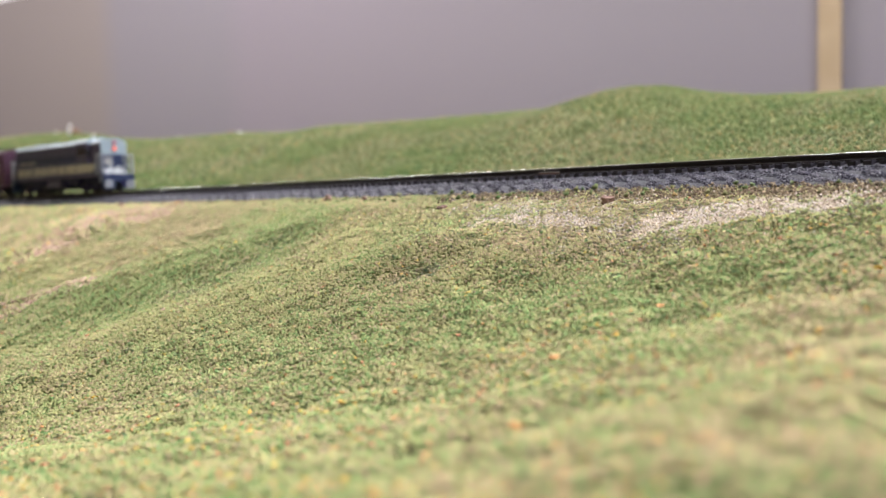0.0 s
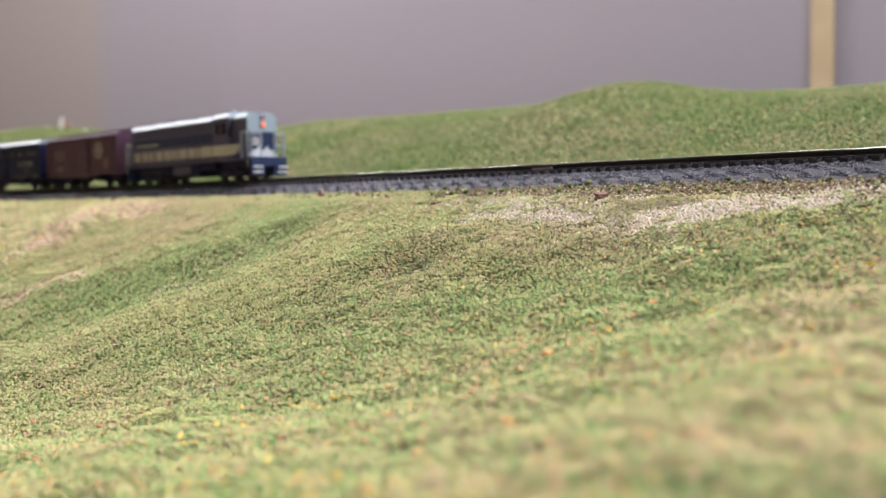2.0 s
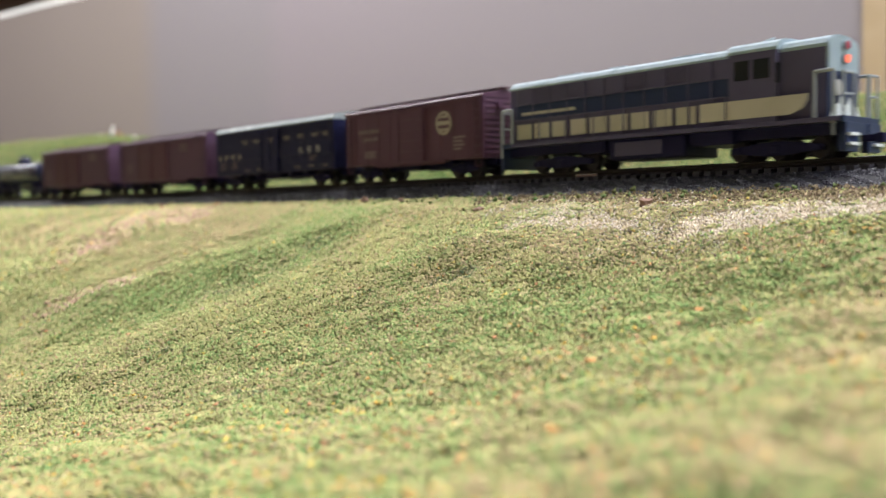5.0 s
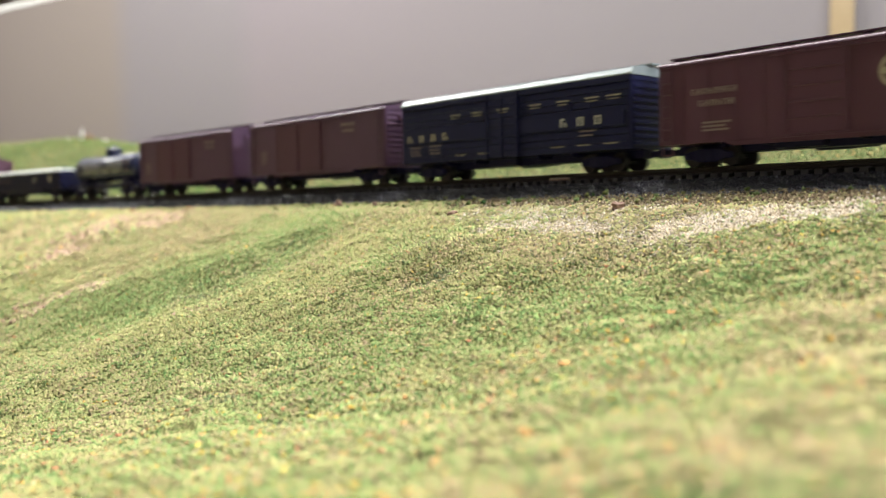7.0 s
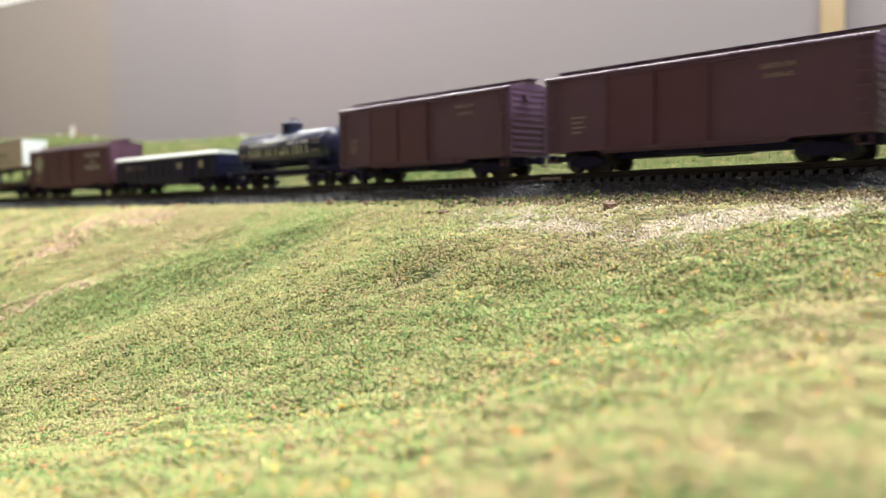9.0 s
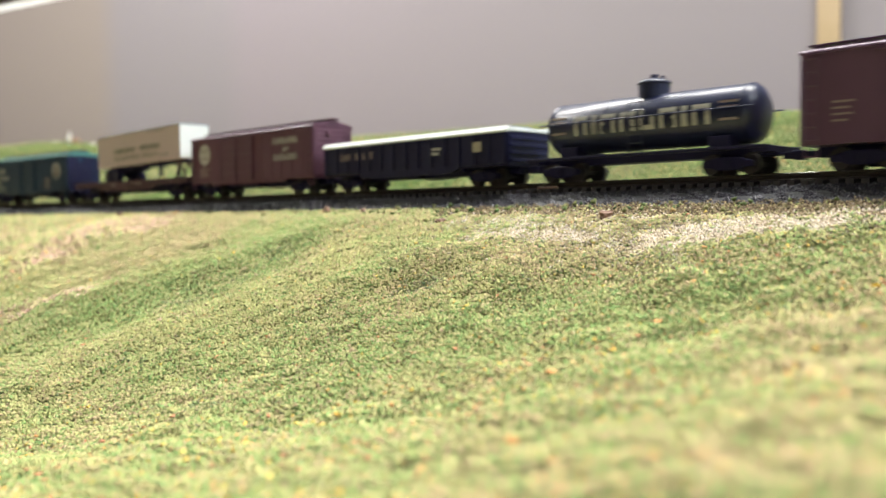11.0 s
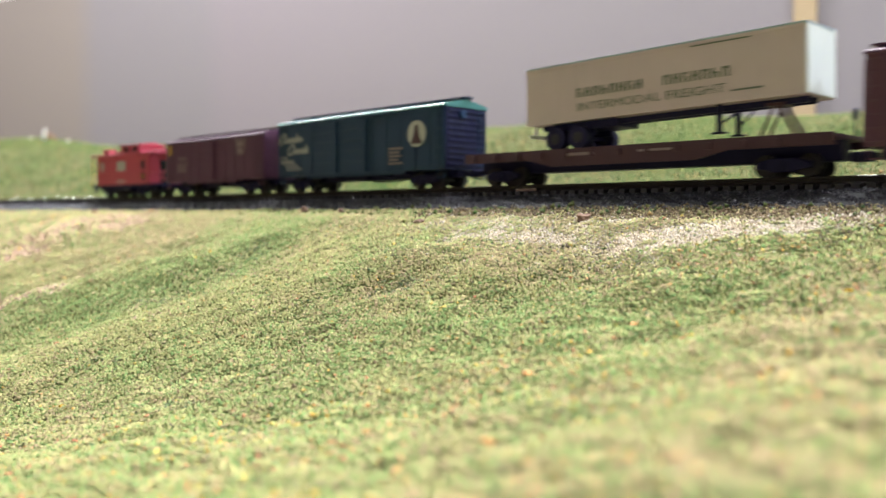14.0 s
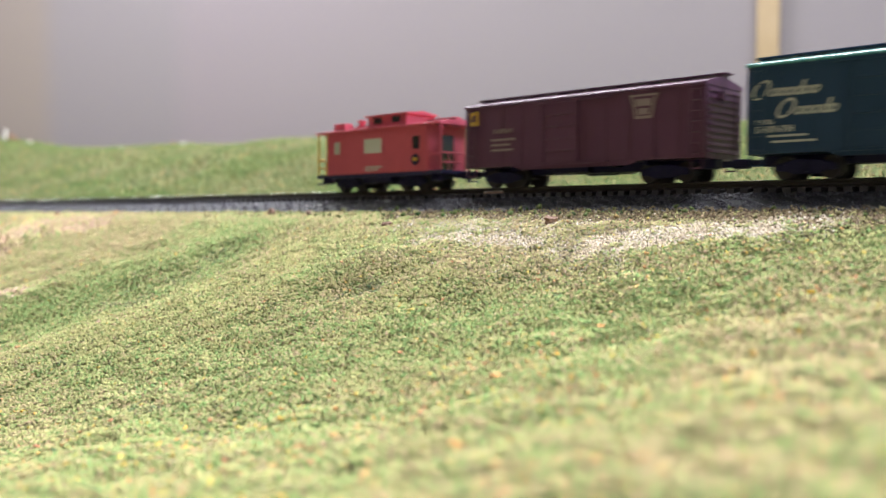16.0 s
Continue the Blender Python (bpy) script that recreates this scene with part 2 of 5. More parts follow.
def spur(s, n, a, b, width):
    """1 on the segment a-b, fading over width."""
    ax, ay, bx, by = *a, *b
    t = np.clip(((s - ax) * (bx - ax) + (n - ay) * (by - ay)) / ((bx - ax) ** 2 + (by - ay) ** 2), 0, 1)
    d2 = (s - ax - t * (bx - ax)) ** 2 + (n - ay - t * (by - ay)) ** 2
    return np.exp(-d2 / width ** 2)


def chain(s, n, pts, width):
    return np.maximum.reduce([spur(s, n, a, b, width) for a, b in zip(pts, pts[1:])])


# lines of the bank's relief, in s and n
CREST = [(-0.086, -0.034), (-0.098, -0.066), (-0.136, -0.103)]
GULLY = [(-0.070, -0.050), (-0.074, -0.090), (-0.102, -0.118)]
SHELF = [(-0.042, -0.044), (-0.038, -0.080), (-0.060, -0.128)]

RIDGE_S = [-2.0, -1.05, -0.95, -0.90, -0.86, -0.82, -0.78, -0.74, -0.70, -0.66, -0.55, -0.47, -0.43, -0.37, -0.30, -0.21, -0.186, -0.166, -0.146, -0.12, -0.09, -0.05, 0.0, 0.3]
RIDGE_Z = [0.07, 0.086, 0.090, 0.088, 0.0895, 0.0886, 0.085, 0.0775, 0.0745, 0.072, 0.071, 0.067, 0.070, 0.068, 0.067, 0.065, 0.070, 0.074, 0.072, 0.065, 0.060, 0.057, 0.056, 0.05]


def knoll(s):
    """How far below the track's shoulder the bank eases into the near knoll."""
    return np.clip(0.119 - 0.65 * s, 0.040, 0.25)


def terrain(s, n):
    """Height of the scenery above the lens."""
    s, n = np.asarray(s, float), np.asarray(n, float)
    d = np.clip(-n - 0.018, 0, None)
    fade = np.clip((d - 0.004) / 0.036, 0, 1)
    ease = np.log1p(np.exp(np.clip((d - knoll(s)) / 0.006, -40, 40))) * 0.006
    near = 0.0026 - 0.40 * d + 0.29 * ease + 0.0012 * np.clip(d / 0.012, 0, 1)
    near = near + fade * (0.007 * ripples(s, n) + 0.0028 * (mottle(s, n, 0.034, 14) - 0.5) + 0.0013 * (mottle(s, n, 0.013, 15) - 0.5)
                          + 0.0030 * chain(s, n, CREST, 0.018)
                          - 0.0020 * chain(s, n, GULLY, 0.018)
                          + 0.0006 * chain(s, n, SHELF, 0.022)
                          + 0.0045 * spur(s, n, (-0.245, -0.050), (-0.215, -0.100), 0.030)
                          - 0.0018 * spur(s, n, (0.000, -0.071), (0.010, -0.064), 0.0065)
                          + 0.0018 * spur(s, n, (0.022, -0.055), (-0.006, -0.054), 0.012))
    near = np.maximum(near, -0.085)
    top = np.interp(s, RIDGE_S, RIDGE_Z)
    u = np.clip((n - 0.019) / 0.261, 0, 1)
    back = 0.0026 + (top - 0.0026) * (u * u * (3 - 2 * u) * 0.6 + 0.4 * u) + np.clip(u * 3, 0, 1) * 0.012 * ripples(s * 0.6 + 3, n * 0.6) * (1 - u * u * 0.9)
    fall = np.clip((n - 0.28) / 0.35, 0, 1)
    back = back - fall * fall * (3 - 2 * fall) * (top - 0.03)
    return np.where(n < -0.018, near, np.where(n > 0.019, back, 0.0026))


def mesh_object(name, verts, faces, material, smooth=True):
    me = bpy.data.meshes.new(name)
    me.from_pydata(verts, [], faces)
    me.materials.append(material)
    if smooth:
        me.polygons.foreach_set("use_smooth", [True] * len(me.polygons))
    me.update()
    return new(name, me)


def sheet(name, ss, ns, height, material, lift=0.0):
    g_s, g_n = np.meshgrid(ss, ns, indexing="ij")
    x, y, _ = on_line(g_s.ravel(), g_n.ravel())
    z = height(g_s.ravel(), g_n.ravel()) + Z0 + lift
    w = len(ns)
    faces = [(i * w + j, (i + 1) * w + j, (i + 1) * w + j + 1, i * w + j + 1) for i in range(len(ss) - 1) for j in range(w - 1)]
    return mesh_object(name, np.stack([x, y, z], 1).tolist(), faces, material)


SHEET_S = np.concatenate([np.arange(-2.15, -0.8, 0.05), np.arange(-0.8, -0.26, 0.005), np.arange(-0.26, 0.20, 0.0025), np.arange(0.20, 0.36, 0.005), np.arange(0.36, 1.86, 0.05)])
SHEET_N = np.concatenate([np.arange(-0.26, -0.18, 0.004), np.arange(-0.18, -0.02, 0.002), np.arange(-0.02, 0.34, 0.004), np.arange(0.34, 0.951, 0.03)])
ground = tagged(sheet("ground", SHEET_S, SHEET_N, terrain, M_SOIL, -0.0005), "model railway hillside of rough olive-green scenic ground", "ground", kind="structure")


def skirt():
    rim = [(s, SHEET_N[0]) for s in SHEET_S] + [(SHEET_S[-1], n) for n in SHEET_N] + [(s, SHEET_N[-1]) for s in SHEET_S[::-1]] + [(SHEET_S[0], n) for n in SHEET_N[::-1]]
    s, n = np.array(rim).T
    x, y, _ = on_line(s, n)
    z = terrain(s, n) + Z0
    k = len(rim)
    verts = [(a, b, c) for a, b, c in zip(x, y, z)] + [(a, b, 0.0) for a, b in zip(x, y)]
    faces = [(i, (i + 1) % k, k + (i + 1) % k, k + i) for i in range(k)]
    return mesh_object("fascia", verts, faces, M_FASCIA, False)


tagged(skirt(), "plain dark fascia closing the sides of the layout", "fascia", kind="structure")


def bed_height(s, n):
    a = np.abs(n)
    return np.interp(a, [0, 0.0034, 0.0080, 0.0090, 0.0104, 0.0185, 0.0200], [0.0078, 0.0078, 0.0070, 0.0066, 0.0058, 0.0024, 0.0010]) + 0.0003 * np.sin(s * 900 + n * 1300) * np.clip((a - 0.009) * 300, 0, 1)


roadbed = tagged(sheet("roadbed", np.arange(-2.15, 1.86, 0.006), np.array([-0.0200, -0.0185, -0.0166, -0.0148, -0.0130, -0.0112, -0.0104, -0.0090, -0.0080, -0.0034, 0.0, 0.0034, 0.0080, 0.0090, 0.0104, 0.0112, 0.0148, 0.0185, 0.0200]), bed_height, M_BED),
                 "raised bed of glossy black model ballast under the track", "ballast bed", kind="structure")

# ---- backdrop and room ----
BACK = [(2.60, 0.251), (1.60, 0.828), (0.61, 1.400), (0.0, 1.752), (-0.55, 2.069), (-0.90, 2.275), (-1.20, 2.455), (-1.42, 2.60), (-1.60, 2.74), (-1.75, 2.90), (-1.87, 3.08), (-1.95, 3.28)]
TOP = Z0 + 0.571


def wall_strip(name, pts, z0, z1, thick, material, label, category):
    """An upright sheet along pts; its thickness lies behind the face."""
    p = [Vector((a, b, 0)) for a, b in pts]
    nrm = []
    for i in range(len(p)):
        d = (p[min(i + 1, len(p) - 1)] - p[max(i - 1, 0)]).normalized()
        nrm.append(Vector((d.y, -d.x, 0)))
    bm = bmesh.new()
    rows = []
    for q, n in zip(p, nrm):
        b = q + n * thick
        rows.append([bm.verts.new((v.x, v.y, z)) for v, z in ((q, z0), (q, z1), (b, z1), (b, z0))])
    for r0, r1 in zip(rows, rows[1:]):
        for k in range(4):
            bm.faces.new((r0[k], r1[k], r1[(k + 1) % 4], r0[(k + 1) % 4]))
    bm.faces.new(rows[0]), bm.faces.new(rows[-1])
    bmesh.ops.recalc_face_normals(bm, faces=bm.faces)
    me = bpy.data.meshes.new(name)
    bm.to_mesh(me)
    me.materials.append(material)
    return tagged(new(name, me), label, category, kind="structure")


wall_strip("wall_backdrop", BACK, 0, TOP, 0.004, M_WALL, "smooth mauve-grey painted backdrop wall, tan where it curves away", "backdrop")
wall_strip("trim", [(a, b) for a, b in BACK], TOP + 0.001, TOP + 0.013, 0.012, M_EDGE, "thin white edge along the backdrop's top", "trim")


def batten(x, width):
    d = Vector((0.61 - 1.60, 1.400 - 0.828, 0)).normalized()
    c = Vector((x, 1.400 - 0.5778 * (x - 0.61), 0))
    o = Vector((-d.y, d.x, 0)) * 0.010
    if o.y > 0:
        o = -o
    bm = bmesh.new()
    q = [c + d * width / 2 + o * 0.1, c - d * width / 2 + o * 0.1, c - d * width / 2 + o * 1.3, c + d * width / 2 + o * 1.3]
    lo = [bm.verts.new((v.x, v.y, 0.0)) for v in q]
    hi = [bm.verts.new((v.x, v.y, TOP + 0.6)) for v in q]
    bm.faces.new(lo), bm.faces.new(hi)
    for k in range(4):
        bm.faces.new((lo[k], lo[(k + 1) % 4], hi[(k + 1) % 4], hi[k]))
    bmesh.ops.recalc_face_normals(bm, faces=bm.faces)
    bmesh.ops.bevel(bm, geom=bm.edges[:], offset=0.0015, segments=1, affect="EDGES")
    me = bpy.data.meshes.new("batten")
    bm.to_mesh(me)
    me.materials.append(M_BATTEN)
    return tagged(new("trim_batten", me), "upright yellow pine batten fixed to the backdrop wall", "batten", kind="structure")


batten(0.609, 0.0345)


def slab(name, x0, x1, y0, y1, z0, z1, material, label, category):
    bm = bmesh.new()
    bmesh.ops.create_cube(bm, size=1)
    for v in bm.verts:
        v.co = ((x0 + x1) / 2 + v.co.x * (x1 - x0), (y0 + y1) / 2 + v.co.y * (y1 - y0), (z0 + z1) / 2 + v.co.z * (z1 - z0))
    me = bpy.data.meshes.new(name)
    bm.to_mesh(me)
    me.materials.append(material)
    return tagged(new(name, me), label, category, kind="structure")


slab("floor", -4, 4, -3, 5, -0.1, 0, M_FLOOR, "plain grey room floor", "floor")
slab("ceiling", -4, 4, -3, 5, 2.6, 2.7, M_CEIL, "plain white room ceiling", "ceiling")
slab("wall_north", -4, 4, 5, 5.1, 0, 2.6, M_ROOM, "brown panelled room wall", "wall")
slab("wall_south", -4, 4, -3.1, -3, 0, 2.6, M_CEIL, "plain pale room wall", "wall")
slab("wall_west", -4.1, -4, -3, 5, 0, 2.6, M_ROOM, "brown panelled room wall", "wall")
slab("wall_east", 4, 4.1, -3, 5, 0, 2.6, M_CEIL, "plain pale room wall", "wall")


# ---- small builders: millimetres, x along the car, y to its left, z above the rail ----
def part(name, bm, material, parent=None, label="", smooth=False):
    for v in bm.verts:
        v.co *= 0.001
    bmesh.ops.recalc_face_normals(bm, faces=bm.faces)
    me = bpy.data.meshes.new(name)
    bm.to_mesh(me)
    bm.free()
    me.materials.append(material)
    if smooth:
        me.polygons.foreach_set("use_smooth", [True] * len(me.polygons))
    ob = new(name, me)
    if parent:
        ob.parent = parent
    if label:
        ob["label"] = label
    return ob


def box(bm, x0, x1, y0, y1, z0, z1, bevel=0.0):
    got = bmesh.ops.create_cube(bm, size=1)["verts"]
    for v in got:
        v.co = ((x0 + x1) / 2 + v.co.x * (x1 - x0), (y0 + y1) / 2 + v.co.y * (y1 - y0), (z0 + z1) / 2 + v.co.z * (z1 - z0))
    if bevel:
        es = {e for v in got for e in v.link_edges}
        bmesh.ops.bevel(bm, geom=list(es), offset=bevel, segments=2, affect="EDGES", profile=0.6)
    return bm


def boxes(rows, bevel=0.0):
    bm = bmesh.new()
    for r in rows:
        box(bm, *r, bevel=bevel)
    return bm


def rod(bm, a, b, r, sides=8):
    a, b = Vector(a), Vector(b)
    q = (b - a).to_track_quat("Z", "Y").to_matrix().to_4x4()
    got = bmesh.ops.create_cone(bm, cap_ends=True, segments=sides, radius1=r, radius2=r, depth=(b - a).length)["verts"]
    bmesh.ops.transform(bm, matrix=Matrix.Translation((a + b) / 2) @ q, verts=got)
    return bm


def prism(bm, outline, x0, x1):
    """An outline in y, z drawn out along x."""
    a = [bm.verts.new((x0, y, z)) for y, z in outline]
    b = [bm.verts.new((x1, y, z)) for y, z in outline]
    bm.faces.new(a), bm.faces.new(b)
    for i in range(len(a)):
        bm.faces.new((a[i], a[(i + 1) % len(a)], b[(i + 1) % len(a)], b[i]))
    return bm


def slab_xz(bm, outline, y0, y1):
    a = [bm.verts.new((x, y0, z)) for x, z in outline]
    b = [bm.verts.new((x, y1, z)) for x, z in outline]
    bm.faces.new(a), bm.faces.new(b)
    for i in range(len(a)):
        bm.faces.new((a[i], a[(i + 1) % len(a)], b[(i + 1) % len(a)], b[i]))
    return bm


def disc(x, z, r, y, thick=0.12, sides=28):
    return rod(bmesh.new(), (x, y - thick, z), (x, y + thick, z), r, sides)


def word(parent, x, z, height, letters, step, y, material, name="lettering"):
    """A word too small to read: plain upright bars, one to a letter; '.' leaves a gap."""
    bm = bmesh.new()
    for i, c in enumerate(letters):
        if c == ".":
            continue
        side = -1 if y < 0 else 1
        x0 = x + i * step * (1 if y < 0 else -1)
        w = step * 0.72
        # each letter is two strokes and a bar
        box(bm, x0, x0 + w * 0.3, y - 0.07, y + 0.07, z, z + height)
        box(bm, x0 + w * 0.7, x0 + w, y - 0.07, y + 0.07, z, z + height * (1.0 if i % 3 else 0.55))
        zz = z + height * (0.42 if i % 2 else 0.8)
        box(bm, x0 + w * 0.3, x0 + w * 0.7, y - 0.07, y + 0.07, zz, zz + height * 0.2)
    return part(name, bm, material, parent)


def loop(bm, x, z, rx, rz, stroke, slant, y, sides=14):
    """A slanted oval stroke on a car's side."""
    rings = []
    for k in range(sides):
        a = 2 * math.pi * k / sides
        rings.append([bm.verts.new((x + r1 * math.cos(a) + slant * r2 * math.sin(a), yy, z + r2 * math.sin(a)))
                      for r1, r2 in ((rx, rz), (rx - stroke, rz - stroke)) for yy in (y - 0.07, y + 0.07)])
    for p, q in zip(rings, rings[1:] + rings[:1]):
        for c, d in ((0, 1), (1, 3), (3, 2), (2, 0)):
            bm.faces.new((p[c], q[c], q[d], p[d]))
    return bm


def lines(parent, x, z, width, rows, y, material, height=0.5, gap=0.95, name="lettering"):
    bm = bmesh.new()
    for k in range(rows):
        w = width * (1.0, 0.8, 0.92, 0.7)[k % 4]
        box(bm, x, x + w, y - 0.06, y + 0.06, z - k * gap, z - k * gap + height)
    return part(name, bm, material, parent)


def truck(parent, x, axles=2, base=10.5, material=None):
    material = material or P_CHASSIS
    t = part("truck", boxes([(x - 1.3, x + 1.3, -6.2, 6.2, 2.2, 4.4)], 0.3), material, parent)
    h = base / 2
    for y in (-6.6, 6.6):
        bm = slab_xz(bmesh.new(), [(x - h - 1.6, 3.4), (x - h - 1.6, 2.0), (x - h + 1.2, 1.9), (x - 2.6, 1.1), (x + 2.6, 1.1), (x + h - 1.2, 1.9), (x + h + 1.6, 2.0),
                                   (x + h + 1.6, 3.4), (x + 2.4, 4.5), (x - 2.4, 4.5)], y - 0.45, y + 0.45)
        bmesh.ops.bevel(bm, geom=bm.edges[:], offset=0.15, segments=1, affect="EDGES")
        part("side_frame", bm, material, t)
        s = -1 if y < 0 else 1
        for k in range(axles):
            ax = x - h + k * base / (axles - 1)
            part("journal_box", boxes([(ax - 0.9, ax + 0.9, min(y, y + s * 0.9), max(y, y + s * 0.9), 1.8, 3.5)], 0.2), material, t)
        for k in (-0.9, 0, 0.9):
            part("spring", rod(bmesh.new(), (x + k, y + s * 0.5, 1.6), (x + k, y + s * 0.5, 3.9), 0.35, 6), material, t)
    for k in range(axles):
        ax = x - h + k * base / (axles - 1)
        bm = rod(bmesh.new(), (ax, -6.0, 2.6), (ax, 6.0, 2.6), 0.5, 6)
        part("axle", bm, P_WHEEL, t)
        for y in (-4.4, 4.4):
            bm = rod(bmesh.new(), (ax, y - 0.9, 2.6), (ax, y + 0.9, 2.6), 2.6, 20)
            rod(bm, (ax, y * 0.77, 2.6), (ax, y * 0.86, 2.6), 3.0, 20)
            part("wheel", bm, P_WHEEL, t)
    return t


def coupler(parent, x, sign):
    bm = boxes([(min(x, x + sign * 4.4), max(x, x + sign * 4.4), -0.9, 0.9, 3.6, 5.2)], 0.2)
    box(bm, min(x + sign * 3.2, x + sign * 5.4), max(x + sign * 3.2, x + sign * 5.4), -1.7, 1.3, 3.2, 5.5, 0.3)
    return part("coupler", bm, P_CHASSIS, parent)


def ladder(parent, x, y, z0, z1, rungs, material, width=3.0):
    bm = bmesh.new()
    for k in range(rungs):
        z = z0 + (z1 - z0) * k / (rungs - 1)
        rod(bm, (x - width / 2, y, z), (x + width / 2, y, z), 0.17, 5)
    for d in (-width / 2, width / 2):
        rod(bm, (x + d, y, z0 - 0.4), (x + d, y, z1 + 0.4), 0.17, 5)
    return part("ladder", bm, material, parent)


def end_ladder(parent, x, y, z0, z1, rungs, material):
    bm = bmesh.new()
    for k in range(rungs):
        z = z0 + (z1 - z0) * k / (rungs - 1)
        rod(bm, (x, y - 1.4, z), (x, y + 1.4, z), 0.17, 5)
    for d in (-1.4, 1.4):
        rod(bm, (x, y + d, z0 - 0.4), (x, y + d, z1 + 0.4), 0.17, 5)
    return part("ladder", bm, material, parent)


TRAIN = []   # thing, centre along the train, half the distance between its trucks


def thing(name, label, category, centre, bogie, group="cars of the train"):
    ob = new(name)
    ob.empty_display_size = 0.01
    tagged(ob, label, category, group)
    TRAIN.append((ob, centre, bogie))
    return ob


def underframe(car, L, trucks=True):
    part("centre_sill", boxes([(-L / 2 + 1, L / 2 - 1, -2.2, 2.2, 3.4, 6.0)], 0.2), P_CHASSIS, car)
    bm = boxes([(-10, 2, -5.5, -2.6, 3.6, 5.9), (5, 11, 2.6, 5.2, 3.2, 5.9)], 0.3)
    rod(bm, (-4, 4.2, 4.4), (6, 4.2, 4.4), 1.4, 10)
    part("brake_gear", bm, P_CHASSIS, car)
    bm = bmesh.new()
    for x in (-L * 0.28, -L * 0.14, L * 0.14, L * 0.28):
        box(bm, x - 0.5, x + 0.5, -8.4, 8.4, 4.6, 6.0)
    part("cross_bearer", bm, P_CHASSIS, car)
    if trucks:
        for x in (-L / 2 + 12.5, L / 2 - 12.5):
            truck(car, x)
    coupler(car, L / 2, 1), coupler(car, -L / 2, -1)


def boxcar(label, centre, L, eave, body, roof, doors, ribs=True, ends="dreadnaught", marks=None, steps=11, sill=True, door_paint=None, plain_doors=False, end_paint=None):
    car = thing("boxcar", label, "boxcar", centre / 1000, (L / 2 - 12.5) / 1000)
    W, B = 9.5, 5.8
    part("body", boxes([(-L / 2, L / 2, -W, W, B, eave)], 0.18), body, car)
    # roof: low gable with raised seams
    half = [(W + 0.45, eave - 0.15), (W + 0.45, eave + 0.15), (W + 0.30, eave + 0.50), (W - 0.05, eave + 0.80), (W - 0.60, eave + 1.00)]
    bm = prism(bmesh.new(), [(-y, z) for y, z in half] + [(0, eave + 2.7)] + half[::-1], -L / 2 - 0.4, L / 2 + 0.4)
    top = part("roof", bm, roof, car)
    n = steps
    for k in range(n + 1):
        x = -L / 2 + 0.3 + (L - 0.6) * k / n
        seam = prism(bmesh.new(), [(-W - 0.5, eave + 0.1), (-W - 0.5, eave + 0.5), (0, eave + 2.95), (W + 0.5, eave + 0.5), (W + 0.5, eave + 0.1)], x - 0.28, x + 0.28)
        part("roof_seam", seam, roof, top)
    bm = boxes([(-L / 2 - 1.6, L / 2 + 1.6, y - 0.62, y + 0.62, eave + 3.0, eave + 3.4) for y in (-1.4, 0, 1.4)])
    for k in range(9):
        x = -L / 2 + L * k / 8
        box(bm, x - 0.3, x + 0.3, -2, 2, eave + 2.3, eave + 3.0)
    part("running_board", bm, body, car)
    # corrugated ends
    for s in (-1, 1):
        x = s * L / 2
        end = part("end_panel", boxes([(x - 0.2, x + 0.12, -W + 0.1, W - 0.1, B, eave)]), end_paint or body, car)
        for k in range(10):
            z = B + 1.2 + k * (eave - B - 2.0) / 9.6
            part("end_rib", boxes([(x - 0.42, x + 0.5, -W + 1.0, W - 1.0, z, z + 0.95)], 0.3), end_paint or body, end)
        end_ladder(car, s * (L / 2 + 0.75), s * 6.6, B + 1.5, eave - 1.5, 7, body)
        for y in (-1, 1):
            ladder(car, s * (L / 2 - 2.3), y * (W + 0.35), B + 1.0, eave - 1.2, 7, body)
            bm = boxes([(s * (L / 2 - 2.3) - 1.6, s * (L / 2 - 2.3) + 1.6, y * (W - 0.2) - 0.2, y * (W - 0.2) + 0.2, 3.0, 3.4)])
            for d in (-1.5, 1.5):
                box(bm, s * (L / 2 - 2.3) + d - 0.15, s * (L / 2 - 2.3) + d + 0.15, y * (W - 0.2) - 0.2, y * (W - 0.2) + 0.2, 3.0, 5.9)
            part("stirrup", bm, body, car)
    bm = rod(bmesh.new(), (L / 2 + 0.6, -2.5, eave - 2.5), (L / 2 + 1.5, -2.5, eave - 2.5), 1.3, 14)
    part("brake_wheel", bm, body, car)
    # riveted panel seams
    if ribs:
        bm = bmesh.new()
        k = max(8, int(L / 7))
        for i in range(1, k):
            x = -L / 2 + L * i / k
            if any(abs(x - d) < w / 2 + 0.6 for d, w in doors):
                continue
            for y in (-1, 1):
                box(bm, x - 0.22, x + 0.22, y * W - 0.14, y * W + 0.14, B + 0.1, eave - 0.2)
        part("side_seam", bm, body, car)["kind"] = "stuff"
    # sliding doors with their rails
    for y in (-1, 1):
        for d, w in doors:
            door = part("door", boxes([(d - w / 2, d + w / 2, y * W - 0.5, y * W + 0.5, B + 0.5, eave - 0.9)], 0.12), door_paint or body, car)
            bm = bmesh.new()
            for k in range(1, 1 if plain_doors else 5):
                z = B + 0.5 + (eave - B - 1.4) * k / 5
                box(bm, d - w / 2 + 0.8, d + w / 2 - 0.8, y * W - 0.72, y * W + 0.72, z - 0.25, z + 0.25, 0.1)
            for e in (-1, 1):
                box(bm, d + e * (w / 2 - 0.4) - 0.25, d + e * (w / 2 - 0.4) + 0.25, y * W - 0.7, y * W + 0.7, B + 0.6, eave - 1.0)
            part("door_rib", bm, door_paint or body, door)
